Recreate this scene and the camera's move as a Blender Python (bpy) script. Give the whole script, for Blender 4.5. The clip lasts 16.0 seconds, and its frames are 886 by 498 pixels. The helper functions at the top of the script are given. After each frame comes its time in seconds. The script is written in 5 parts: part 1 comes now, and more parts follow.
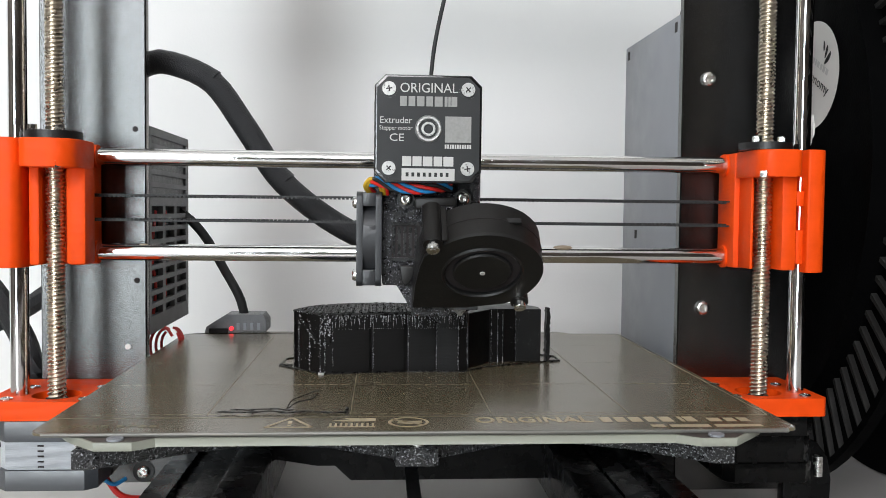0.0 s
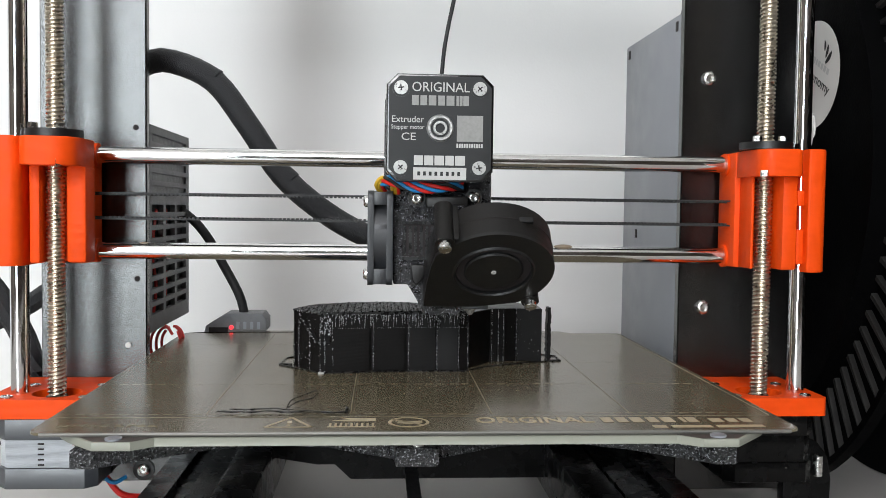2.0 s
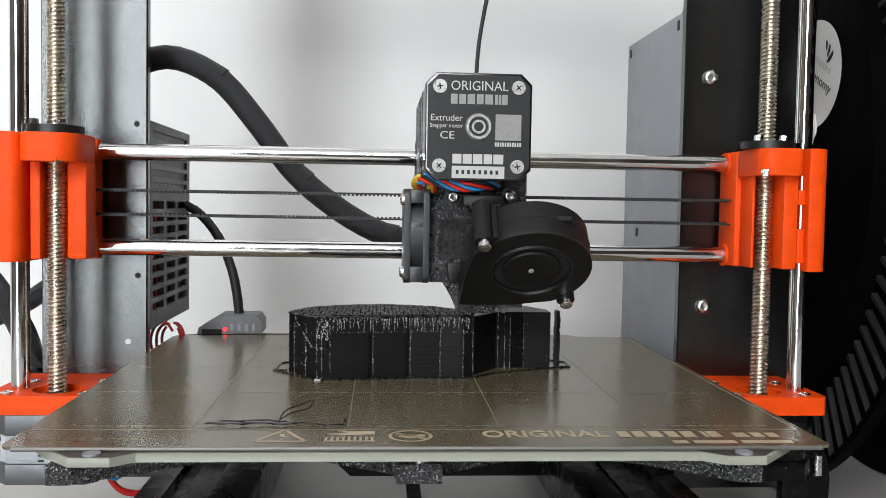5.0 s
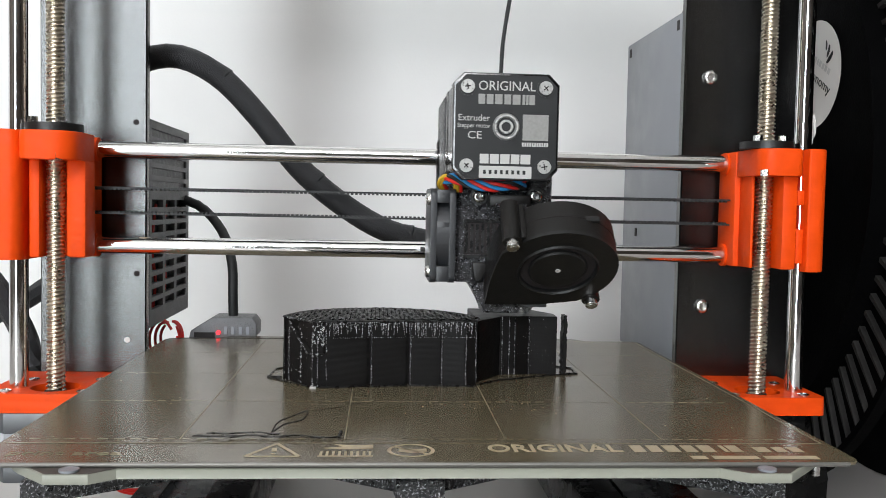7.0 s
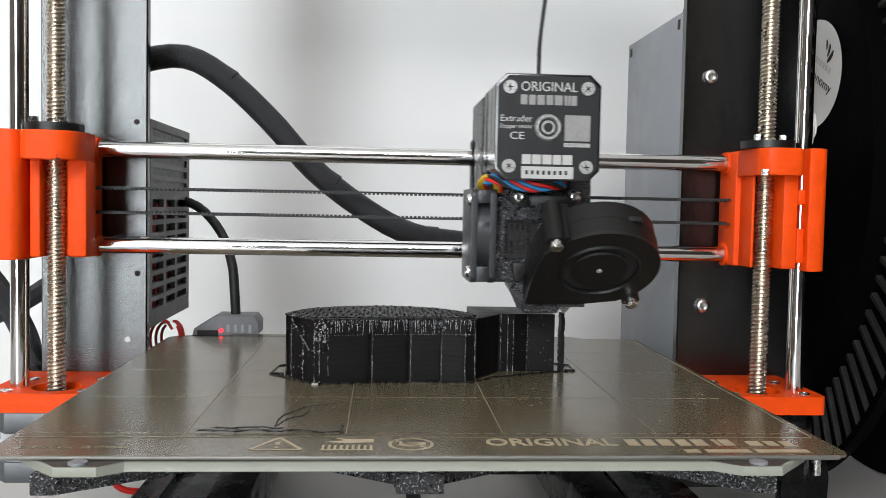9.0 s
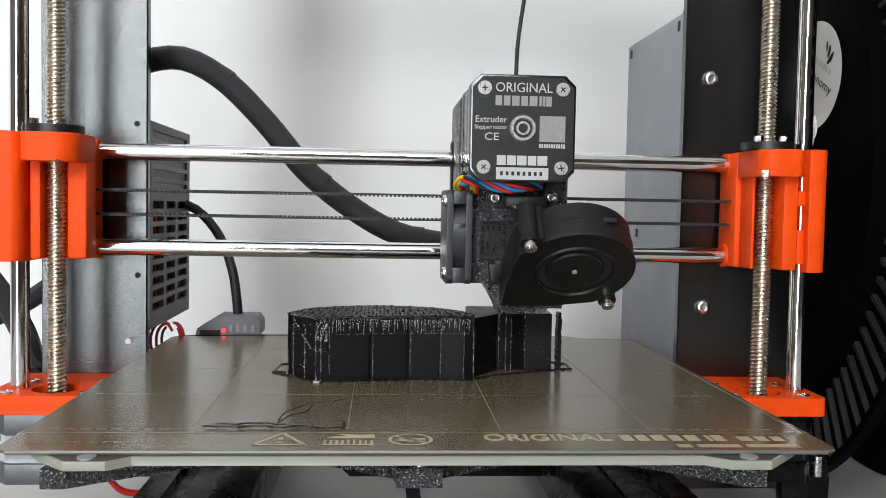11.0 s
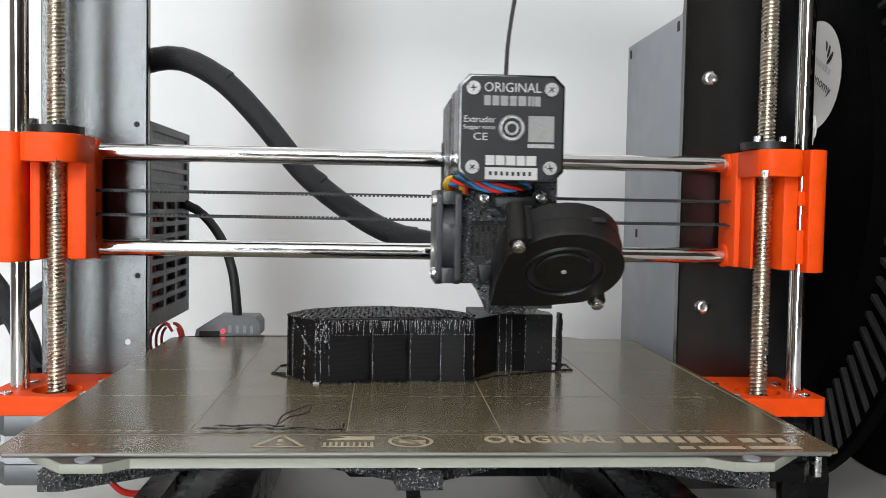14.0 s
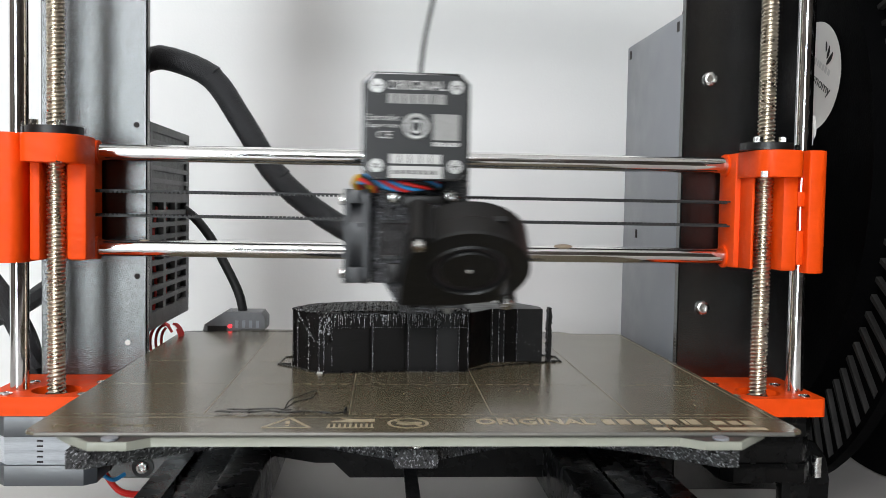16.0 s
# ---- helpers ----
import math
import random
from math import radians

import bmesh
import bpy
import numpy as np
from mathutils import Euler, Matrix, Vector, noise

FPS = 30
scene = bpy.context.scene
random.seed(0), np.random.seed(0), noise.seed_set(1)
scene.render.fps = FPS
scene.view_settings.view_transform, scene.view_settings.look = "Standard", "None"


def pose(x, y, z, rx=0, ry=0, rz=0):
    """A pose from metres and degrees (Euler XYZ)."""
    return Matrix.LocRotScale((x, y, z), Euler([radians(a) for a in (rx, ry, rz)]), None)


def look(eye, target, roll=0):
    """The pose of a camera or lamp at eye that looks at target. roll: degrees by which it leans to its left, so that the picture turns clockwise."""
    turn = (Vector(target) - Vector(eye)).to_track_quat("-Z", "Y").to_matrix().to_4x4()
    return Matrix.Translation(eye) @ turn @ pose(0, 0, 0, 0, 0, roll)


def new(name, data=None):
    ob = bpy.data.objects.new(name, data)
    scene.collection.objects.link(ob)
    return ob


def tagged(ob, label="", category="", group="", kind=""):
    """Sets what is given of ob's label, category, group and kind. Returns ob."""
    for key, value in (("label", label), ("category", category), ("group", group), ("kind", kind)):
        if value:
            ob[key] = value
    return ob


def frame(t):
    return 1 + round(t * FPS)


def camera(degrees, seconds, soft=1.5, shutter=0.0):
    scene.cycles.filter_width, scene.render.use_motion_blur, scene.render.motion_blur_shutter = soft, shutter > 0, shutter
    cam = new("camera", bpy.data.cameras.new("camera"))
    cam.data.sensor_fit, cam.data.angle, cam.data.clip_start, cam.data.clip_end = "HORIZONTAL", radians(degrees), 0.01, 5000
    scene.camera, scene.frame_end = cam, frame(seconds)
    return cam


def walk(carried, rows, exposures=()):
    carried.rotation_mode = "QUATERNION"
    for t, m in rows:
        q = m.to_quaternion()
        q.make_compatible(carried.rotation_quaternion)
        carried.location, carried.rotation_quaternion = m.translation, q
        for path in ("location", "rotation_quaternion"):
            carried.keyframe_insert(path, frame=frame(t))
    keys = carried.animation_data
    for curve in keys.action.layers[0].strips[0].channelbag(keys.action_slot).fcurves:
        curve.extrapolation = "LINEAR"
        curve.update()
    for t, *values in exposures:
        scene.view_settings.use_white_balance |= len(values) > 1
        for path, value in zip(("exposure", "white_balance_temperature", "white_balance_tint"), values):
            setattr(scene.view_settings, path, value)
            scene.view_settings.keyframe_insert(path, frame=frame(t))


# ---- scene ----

# ---------------------------------------------------------------- camera
EYE = Vector((-0.0148, -0.4337, 0.1835))
cam = camera(52.73, 16.0, 0.75, 0.5)
CAMERA_ROWS = [
    (0, 4.099, 2.535, 0.617),
    (0.5, 4.097, 2.553, 0.628),
    (1, 4.094, 2.578, 0.648),
    (1.5, 4.096, 2.577, 0.678),
    (2, 4.077, 2.602, 0.725),
    (2.5, 4.063, 2.648, 0.745),
    (3, 4.056, 2.660, 0.781),
    (3.5, 4.033, 2.703, 0.819),
    (4, 4.030, 2.707, 0.844),
    (6.5, 4.091, 2.797, 1.154),
    (7, 4.107, 2.789, 1.146),
    (7.5, 4.119, 2.780, 1.121),
    (8, 4.110, 2.804, 1.125),
    (8.5, 4.080, 2.823, 1.110),
    (9, 4.070, 2.817, 1.113),
    (11.5, 4.049, 2.709, 1.072),
    (12, 4.056, 2.719, 1.083),
    (12.5, 4.062, 2.717, 1.081),
    (13, 4.060, 2.716, 1.071),
    (13.5, 4.059, 2.723, 1.057),
    (14, 4.061, 2.698, 1.032),
    (14.5, 4.074, 2.677, 1.027),
    (15, 4.070, 2.662, 1.027),
    (15.5, 4.067, 2.659, 1.032),
    (16, 4.077, 2.661, 1.026),
]


def camera_pose(yaw, pitch, roll):
    a, b = radians(yaw), radians(pitch)
    ahead = Vector((math.sin(a) * math.cos(b), math.cos(a) * math.cos(b), -math.sin(b)))
    return look(EYE, EYE + ahead, roll)


walk(cam, [(t, camera_pose(a, b, c)) for t, a, b, c in CAMERA_ROWS])

# ---------------------------------------------------------------- light
scene.view_settings.exposure = 0.0
world = bpy.data.worlds.new("world")
scene.world = world
world.use_nodes = True
wn = world.node_tree.nodes
sky = wn.new("ShaderNodeTexSky")
sky.sky_type, sky.sun_disc = "NISHITA", False
sky.sun_elevation, sky.sun_rotation = radians(40), radians(200)
wn["Background"].inputs[1].default_value = 0.1
world.node_tree.links.new(sky.outputs[0], wn["Background"].inputs[0])

TABLE = 0.022          # height of the table top
FRONT_WALL, BACK_WALL = -2.2, 0.30
# two openings behind the camera, x from, to, z from, to: a tall glazed door and a high window added for fill
WINDOWS = [(-1.10, -0.47, -0.70, 0.96), (-1.25, 0.25, 1.00, 1.75)]
# The second lamp is an added fill with no known source.
for (wa, wb, wc, wd), watts, tone in zip(WINDOWS, (51, 52), ((0.86, 0.95, 1.0), (0.96, 0.97, 1.0))):
    daylight = bpy.data.lights.new("window_daylight", "AREA")
    daylight.shape, daylight.size, daylight.size_y = "RECTANGLE", wb - wa, wd - wc
    daylight.energy, daylight.color = watts, tone
    mid = ((wa + wb) / 2, FRONT_WALL - 0.06, (wc + wd) / 2)
    new("window_daylight", daylight).matrix_world = look(mid, (mid[0], 0, mid[2]))


# ---------------------------------------------------------------- materials
def mat(name, col, rough=0.5, metal=0.0, var=0.15, scale=60.0, bump=0.0, bscale=900.0, spec=0.5, rvar=0.08, coat=0.0, stretch=(1, 1, 1), emit=0.0, dist=0.0006):
    m = bpy.data.materials.new(name)
    m.use_nodes = True
    nt = m.node_tree
    b = nt.nodes["Principled BSDF"]
    co = nt.nodes.new("ShaderNodeTexCoord")
    mp = nt.nodes.new("ShaderNodeMapping")
    mp.inputs["Scale"].default_value = stretch
    nt.links.new(co.outputs["Object"], mp.inputs[0])
    n = nt.nodes.new("ShaderNodeTexNoise")
    n.inputs["Scale"].default_value, n.inputs["Detail"].default_value = scale, 6
    nt.links.new(mp.outputs[0], n.inputs["Vector"])
    mix = nt.nodes.new("ShaderNodeMix")
    mix.data_type = "RGBA"
    mix.inputs[6].default_value = (*[c * (1 - var) for c in col], 1)
    mix.inputs[7].default_value = (*[min(1, c * (1 + var)) for c in col], 1)
    nt.links.new(n.outputs[0], mix.inputs[0])
    nt.links.new(mix.outputs[2], b.inputs["Base Color"])
    mr = nt.nodes.new("ShaderNodeMapRange")
    mr.inputs[1].default_value, mr.inputs[2].default_value = 0.3, 0.7
    mr.inputs[3].default_value, mr.inputs[4].default_value = max(0.02, rough - rvar), min(1, rough + rvar)
    nt.links.new(n.outputs[0], mr.inputs[0])
    nt.links.new(mr.outputs[0], b.inputs["Roughness"])
    b.inputs["Metallic"].default_value = metal
    b.inputs["Specular IOR Level"].default_value = spec
    b.inputs["Coat Weight"].default_value = coat
    if emit:
        b.inputs["Emission Color"].default_value = (*col, 1)
        b.inputs["Emission Strength"].default_value = emit
    if bump:
        n2 = nt.nodes.new("ShaderNodeTexNoise")
        n2.inputs["Scale"].default_value, n2.inputs["Detail"].default_value = bscale, 3
        nt.links.new(mp.outputs[0], n2.inputs["Vector"])
        bp = nt.nodes.new("ShaderNodeBump")
        bp.inputs["Strength"].default_value, bp.inputs["Distance"].default_value = bump, dist
        nt.links.new(n2.outputs[0], bp.inputs["Height"])
        nt.links.new(bp.outputs[0], b.inputs["Normal"])
    return m


def layered(name, col, rough, pitch, strength, axis=2, grain=0.3, gscale=1500.0, spec=0.5, dist=0.0006):
    """Printed plastic: fine layer lines along one axis and a grain over them."""
    m = mat(name, col, rough, 0, 0.15, 120, grain, gscale, spec, dist=dist)
    nt = m.node_tree
    bp = next(x for x in nt.nodes if x.type == "BUMP")
    co = next(x for x in nt.nodes if x.type == "TEX_COORD")
    wv = nt.nodes.new("ShaderNodeTexWave")
    wv.bands_direction = "XYZ"[axis]
    wv.inputs["Scale"].default_value = 0.314 / pitch
    wv.inputs["Distortion"].default_value = 0.3
    nt.links.new(co.outputs["Object"], wv.inputs["Vector"])
    b2 = nt.nodes.new("ShaderNodeBump")
    b2.inputs["Strength"].default_value, b2.inputs["Distance"].default_value = strength, 0.0002
    nt.links.new(wv.outputs[0], b2.inputs["Height"])
    nt.links.new(bp.outputs[0], b2.inputs["Normal"])
    nt.links.new(b2.outputs[0], nt.nodes["Principled BSDF"].inputs["Normal"])
    return m


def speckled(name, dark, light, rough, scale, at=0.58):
    """A coarse coat or print: dark ground, its glints painted as pale grains, and their relief."""
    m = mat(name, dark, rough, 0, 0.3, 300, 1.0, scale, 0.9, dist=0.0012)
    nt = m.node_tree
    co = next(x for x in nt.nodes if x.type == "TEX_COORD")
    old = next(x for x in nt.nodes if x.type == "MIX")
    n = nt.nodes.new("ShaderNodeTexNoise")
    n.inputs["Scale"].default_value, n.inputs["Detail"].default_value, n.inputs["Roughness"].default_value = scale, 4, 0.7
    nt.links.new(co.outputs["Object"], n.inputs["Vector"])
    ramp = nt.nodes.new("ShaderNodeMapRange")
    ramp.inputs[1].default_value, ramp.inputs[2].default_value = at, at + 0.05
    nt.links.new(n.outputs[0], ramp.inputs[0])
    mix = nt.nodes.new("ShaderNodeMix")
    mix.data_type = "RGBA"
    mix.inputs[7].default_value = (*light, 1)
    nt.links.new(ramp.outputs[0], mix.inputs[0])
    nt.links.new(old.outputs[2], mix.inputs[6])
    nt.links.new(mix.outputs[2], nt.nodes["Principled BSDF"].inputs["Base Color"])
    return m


WALL = mat("white_wall_paint", (0.80, 0.79, 0.775), 0.75, 0, 0.03, 9, 0.15, 500)
# Kept dark so that the unseen walls throw little light back.
ROOM = mat("unseen_wall_dark_paint", (0.09, 0.072, 0.058), 0.8, 0, 0.1, 5, 0.1, 300)
FLOOR = mat("floor_wood", (0.22, 0.15, 0.10), 0.5, 0, 0.3, 8, 0.1, 200, stretch=(1, 8, 1))
TABLETOP = mat("grey_table_laminate", (0.46, 0.44, 0.42), 0.42, 0, 0.10, 30, 0.08, 900)
WOOD = mat("window_frame_paint", (0.75, 0.73, 0.70), 0.4, 0, 0.05, 20)
POWDER = mat("black_powder_coat", (0.0022, 0.0021, 0.0022), 0.17, 0, 0.3, 700, 0.27, 1600, 0.95, dist=0.0005)
CASE = mat("grey_sheet_metal", (0.23, 0.24, 0.26), 0.42, 0.0, 0.06, 60, 0.1, 1500)
CASEDARK = mat("dark_grey_case", (0.15, 0.15, 0.154), 0.5, 0, 0.1, 120, 0.3, 1500)
# Near-black of seams; also paints the shade inside holes, slots and recesses.
DARK = mat("dark_inside", (0.012, 0.008, 0.008), 0.8, 0, 0.3, 100)
ORANGE = layered("orange_printed_plastic", (0.81, 0.068, 0.003), 0.5, 0.0004, 0.25, 2, 0.10, 500, 0.18)
CHROME = mat("polished_steel", (0.75, 0.74, 0.73), 0.11, 1.0, 0.05, 90, 0, rvar=0.05)
SCREW = mat("brass_tinted_steel", (0.60, 0.53, 0.43), 0.3, 1.0, 0.15, 300)
STEEL = mat("bright_steel", (0.66, 0.65, 0.63), 0.24, 1.0, 0.1, 500, 0.1, 2000)
BLACK = mat("black_moulded_plastic", (0.005, 0.005, 0.005), 0.42, 0, 0.15, 200, 0.2, 2200, 0.5)
SATIN = mat("black_satin_plastic", (0.0055, 0.0047, 0.0042), 0.43, 0, 0.2, 150, 0.25, 1800, 0.36)
# Pale grains in the speckled materials paint their glints.
PRINTED = speckled("black_printed_plastic", (0.004, 0.004, 0.006), (0.42, 0.42, 0.46), 0.3, 1500, 0.585)
SPARKLE = speckled("coarse_glinting_black_coat", (0.006, 0.006, 0.007), (0.42, 0.42, 0.44), 0.3, 1250, 0.56)
PRINT = layered("black_glossy_print", (0.0042, 0.0036, 0.0034), 0.42, 0.00035, 0.2, 2, 0.1, 900, 0.20)
ROUGHPRINT = speckled("stringy_black_print", (0.006, 0.006, 0.0065), (0.62, 0.62, 0.63), 0.25, 1800, 0.51)
RUBBER = mat("black_rubber", (0.010, 0.010, 0.010), 0.6, 0, 0.2, 300, 0.2, 1800)
SLEEVE = mat("black_textile_sleeve", (0.015, 0.015, 0.0165), 0.48, 0, 0.5, 1400, 0.8, 1700, 0.4, dist=0.0009)
PEI = mat("brown_bed_coating", (0.122, 0.100, 0.061), 0.22, 0, 0.09, 45, 0, 2600, 0.82, 0.02)
EDGE = mat("bare_sheet_edge", (0.17, 0.165, 0.15), 0.4, 0.5, 0.1, 200)
PCB = mat("pale_green_board_edge", (0.28, 0.285, 0.235), 0.5, 0, 0.06, 150, 0.1, 1500)
PCBTOP = mat("dark_board_face", (0.05, 0.04, 0.034), 0.5, 0, 0.2, 150)
TAN = mat("tan_bed_print", (0.42, 0.345, 0.23), 0.4, 0, 0.12, 400, 0.1, 2600)
TANFAINT = mat("faint_bed_print", (0.27, 0.23, 0.155), 0.35, 0, 0.2, 300)
LABEL = mat("black_motor_label", (0.010, 0.0103, 0.0108), 0.45, 0, 0.2, 300, 0.1, 3000, 0.4)
INK = mat("grey_label_ink", (0.44, 0.43, 0.415), 0.5, 0, 0.06, 500)
PATCH = mat("grey_label_patch", (0.24, 0.235, 0.225), 0.5, 0, 0.25, 900)
WHITE = mat("white_paper_label", (0.62, 0.60, 0.57), 0.6, 0, 0.05, 100)
SPOOL = mat("black_spool_plastic", (0.0012, 0.0012, 0.0013), 0.6, 0, 0.25, 60, 0.2, 900, 0.03)
RED = mat("red_wire", (0.62, 0.02, 0.015), 0.4, 0, 0.1, 100)
BLUE = mat("blue_wire", (0.02, 0.22, 0.50), 0.4, 0, 0.1, 100)
YELLOW = mat("yellow_wire", (0.62, 0.38, 0.03), 0.4, 0, 0.1, 100)
GLOW = mat("red_led", (1.0, 0.02, 0.03), 0.4, 0, 0.0, 10, emit=2.0)
# Rail colour; also paints shade on the lower frame plate and right motor.
RAIL = mat("anodised_and_shaded_black", (0.003, 0.003, 0.003), 0.26, 0, 0.25, 100, 0.03, 900, 0.22)
GLOSS = mat("glossy_black_metal", (0.006, 0.006, 0.0065), 0.16, 0, 0.2, 200, 0.1, 1200, 0.8, 0.05)
ZINC = mat("zinc_plated_steel", (0.46, 0.455, 0.44), 0.32, 0.5, 0.3, 900, 0.2, 1500)
FIL = mat("black_plastic_strand", (0.006, 0.006, 0.006), 0.28, 0, 0.2, 400, 0.1, 1500, 0.6)
FAN = mat("dark_grey_fan_plastic", (0.020, 0.021, 0.0235), 0.38, 0, 0.15, 200, 0.2, 1800)
GREASE = mat("brown_grease", (0.25, 0.19, 0.13), 0.35, 0, 0.2, 300)
# Same plastic as the spool, paler to paint the lit rib faces.
RIBS = mat("lit_spool_rib", (0.017, 0.016, 0.015), 0.5, 0, 0.6, 90, 0.2, 900, 0.3)
FAINT = mat("rubbed_bed_print", (0.21, 0.178, 0.125), 0.22, 0, 0.25, 300)
# Motor black lightened to hold the glare on the left motor.
MOTOR = mat("motor_bell_lit_grey", (0.048, 0.052, 0.058), 0.42, 0, 0.2, 200, 0.1, 1800, 1.0)
SILVER = mat("silver_core", (0.50, 0.52, 0.545), 0.45, 0, 0.35, 700, 0.3, 1500, 0.6, stretch=(0.3, 1, 4))
MODULE = mat("grey_cable_cover", (0.15, 0.15, 0.155), 0.45, 0, 0.25, 200, 0.8, 1300)


# ---------------------------------------------------------------- builders
def thing(name, label, category, m=None, group=""):
    ob = tagged(new(name), label, category, group)
    if m is not None:
        ob.matrix_world = m
    return ob


def mesh_of(bm, material, smooth=40, name="mesh"):
    me = bpy.data.meshes.new(name)
    bmesh.ops.recalc_face_normals(bm, faces=bm.faces)
    bm.to_mesh(me)
    bm.free()
    for m in (material if isinstance(material, (list, tuple)) else [material]):
        me.materials.append(m)
    if smooth:
        me.shade_smooth()
        me.set_sharp_from_angle(angle=radians(smooth))
    return me


def part(name, bm, material, parent=None, label="", smooth=40):
    ob = new(name, mesh_of(bm, material, smooth, name))
    if parent is not None:
        ob.parent = parent
    return tagged(ob, label)


def box(bm, x0, x1, y0, y1, z0, z1, bevel=0.0, seg=2):
    r = bmesh.ops.create_cube(bm, size=1, matrix=Matrix.Translation(((x0 + x1) / 2, (y0 + y1) / 2, (z0 + z1) / 2)) @ Matrix.Diagonal((x1 - x0, y1 - y0, z1 - z0, 1)))
    if bevel:
        es = {e for v in r["verts"] for e in v.link_edges}
        bmesh.ops.bevel(bm, geom=list(es), offset=bevel, segments=seg, profile=0.5, affect="EDGES")
    return bm


def B(*a, **k):
    return box(bmesh.new(), *a, **k)


def cyl(bm, p, q, r, seg=24, r2=None):
    p, q = Vector(p), Vector(q)
    m = Matrix.Translation((p + q) / 2) @ (q - p).to_track_quat("Z", "Y").to_matrix().to_4x4()
    bmesh.ops.create_cone(bm, cap_ends=True, segments=seg, radius1=r, radius2=r if r2 is None else r2, depth=(q - p).length, matrix=m)
    return bm


def C(*a, **k):
    return cyl(bmesh.new(), *a, **k)


def prism(bm, pts, h0, h1, axis="z", bevel=0.0):
    """A plan outline (u, v) raised from h0 to h1 along an axis."""
    def at(u, v, h):
        return {"z": (u, v, h), "y": (u, h, v), "x": (h, u, v)}[axis]
    lo = [bm.verts.new(at(u, v, h0)) for u, v in pts]
    hi = [bm.verts.new(at(u, v, h1)) for u, v in pts]
    fs = [bm.faces.new(lo[::-1]), bm.faces.new(hi)]
    n = len(pts)
    for i in range(n):
        fs.append(bm.faces.new((lo[i], lo[(i + 1) % n], hi[(i + 1) % n], hi[i])))
    if bevel:
        bmesh.ops.bevel(bm, geom=[e for f in fs[:2] for e in f.edges], offset=bevel, segments=2, profile=0.5, affect="EDGES")
    return bm


def tube(bm, pts, r, seg=10, caps=True):
    """A round wire along points."""
    pts = [Vector(p) for p in pts]
    rings, up = [], Vector((0, 0.13, 1)).normalized()
    for i, p in enumerate(pts):
        d = (pts[min(i + 1, len(pts) - 1)] - pts[max(i - 1, 0)]).normalized()
        a = d.cross(up)
        a = (a if a.length > 1e-3 else d.cross(Vector((1, 0, 0)))).normalized()
        b = d.cross(a)
        rr = r(i / (len(pts) - 1)) if callable(r) else r
        rings.append([bm.verts.new(p + rr * (math.cos(k * math.tau / seg) * a + math.sin(k * math.tau / seg) * b)) for k in range(seg)])
    for g, h in zip(rings, rings[1:]):
        for k in range(seg):
            bm.faces.new((g[k], g[(k + 1) % seg], h[(k + 1) % seg], h[k]))
    if caps:
        bm.faces.new(rings[0][::-1])
        bm.faces.new(rings[-1])
    return bm


def curve_points(ctrl, n=24):
    """Catmull-Rom points through the given ones."""
    P = [Vector(p) for p in ctrl]
    P = [2 * P[0] - P[1]] + P + [2 * P[-1] - P[-2]]
    out, k = [], len(P) - 3
    for i in range(n + 1):
        u = i / n * k
        j = min(int(u), k - 1)
        t = u - j
        a, b, c, d = P[j:j + 4]
        out.append(0.5 * (2 * b + (c - a) * t + (2 * a - 5 * b + 4 * c - d) * t * t + (3 * b - a - 3 * c + d) * t ** 3))
    return out


def rounded(x0, x1, y0, y1, r, n=5):
    """A rounded rectangle's outline; r may be four radii, from the low left corner counter-clockwise."""
    rs = r if isinstance(r, (list, tuple)) else [r] * 4
    out = []
    for (cx, cy, a), q in zip(((x0, y0, 180), (x1, y0, 270), (x1, y1, 0), (x0, y1, 90)), rs):
        ox, oy = cx + (q if cx == x0 else -q), cy + (q if cy == y0 else -q)
        out += [(ox + q * math.cos(radians(a + 90 * k / n)), oy + q * math.sin(radians(a + 90 * k / n))) for k in range(n + 1)]
    return out


def words(name, text, size, m, material, parent, width=None, bold=0.0, label=""):
    """Flat raised lettering; its centre is at the pose m, width: its full length."""
    cu = bpy.data.curves.new(name, "FONT")
    cu.body, cu.size, cu.extrude, cu.align_x, cu.align_y, cu.offset = text, size, 0.00005, "CENTER", "CENTER", bold
    cu.resolution_u = 3
    tmp = new("lettering_source", cu)
    me = bpy.data.meshes.new_from_object(tmp.evaluated_get(bpy.context.evaluated_depsgraph_get()))
    xs = [v.co.x for v in me.vertices]
    s = width / (max(xs) - min(xs)) if width else 1
    me.transform(m @ Matrix.Diagonal((s, 1, 1, 1)))
    bpy.data.objects.remove(tmp)
    me.materials.clear()
    me.materials.append(material)
    ob = new(name, me)
    ob.parent = parent
    return tagged(ob, label)


def blocks(bm, widths, x0, x1, v0, v1, place, gap=0.18):
    """A word drawn as plain blocks from x0 to x1; place(u, v) gives a point."""
    total = sum(widths)
    u = x0
    for w in widths:
        d = (x1 - x0) * w / total
        if w > 0.25:
            a, b = u, u + d * (1 - gap)
            bm.faces.new([bm.verts.new(place(*q)) for q in ((a, v0), (b, v0), (b, v1), (a, v1))])
        u += d
    return bm


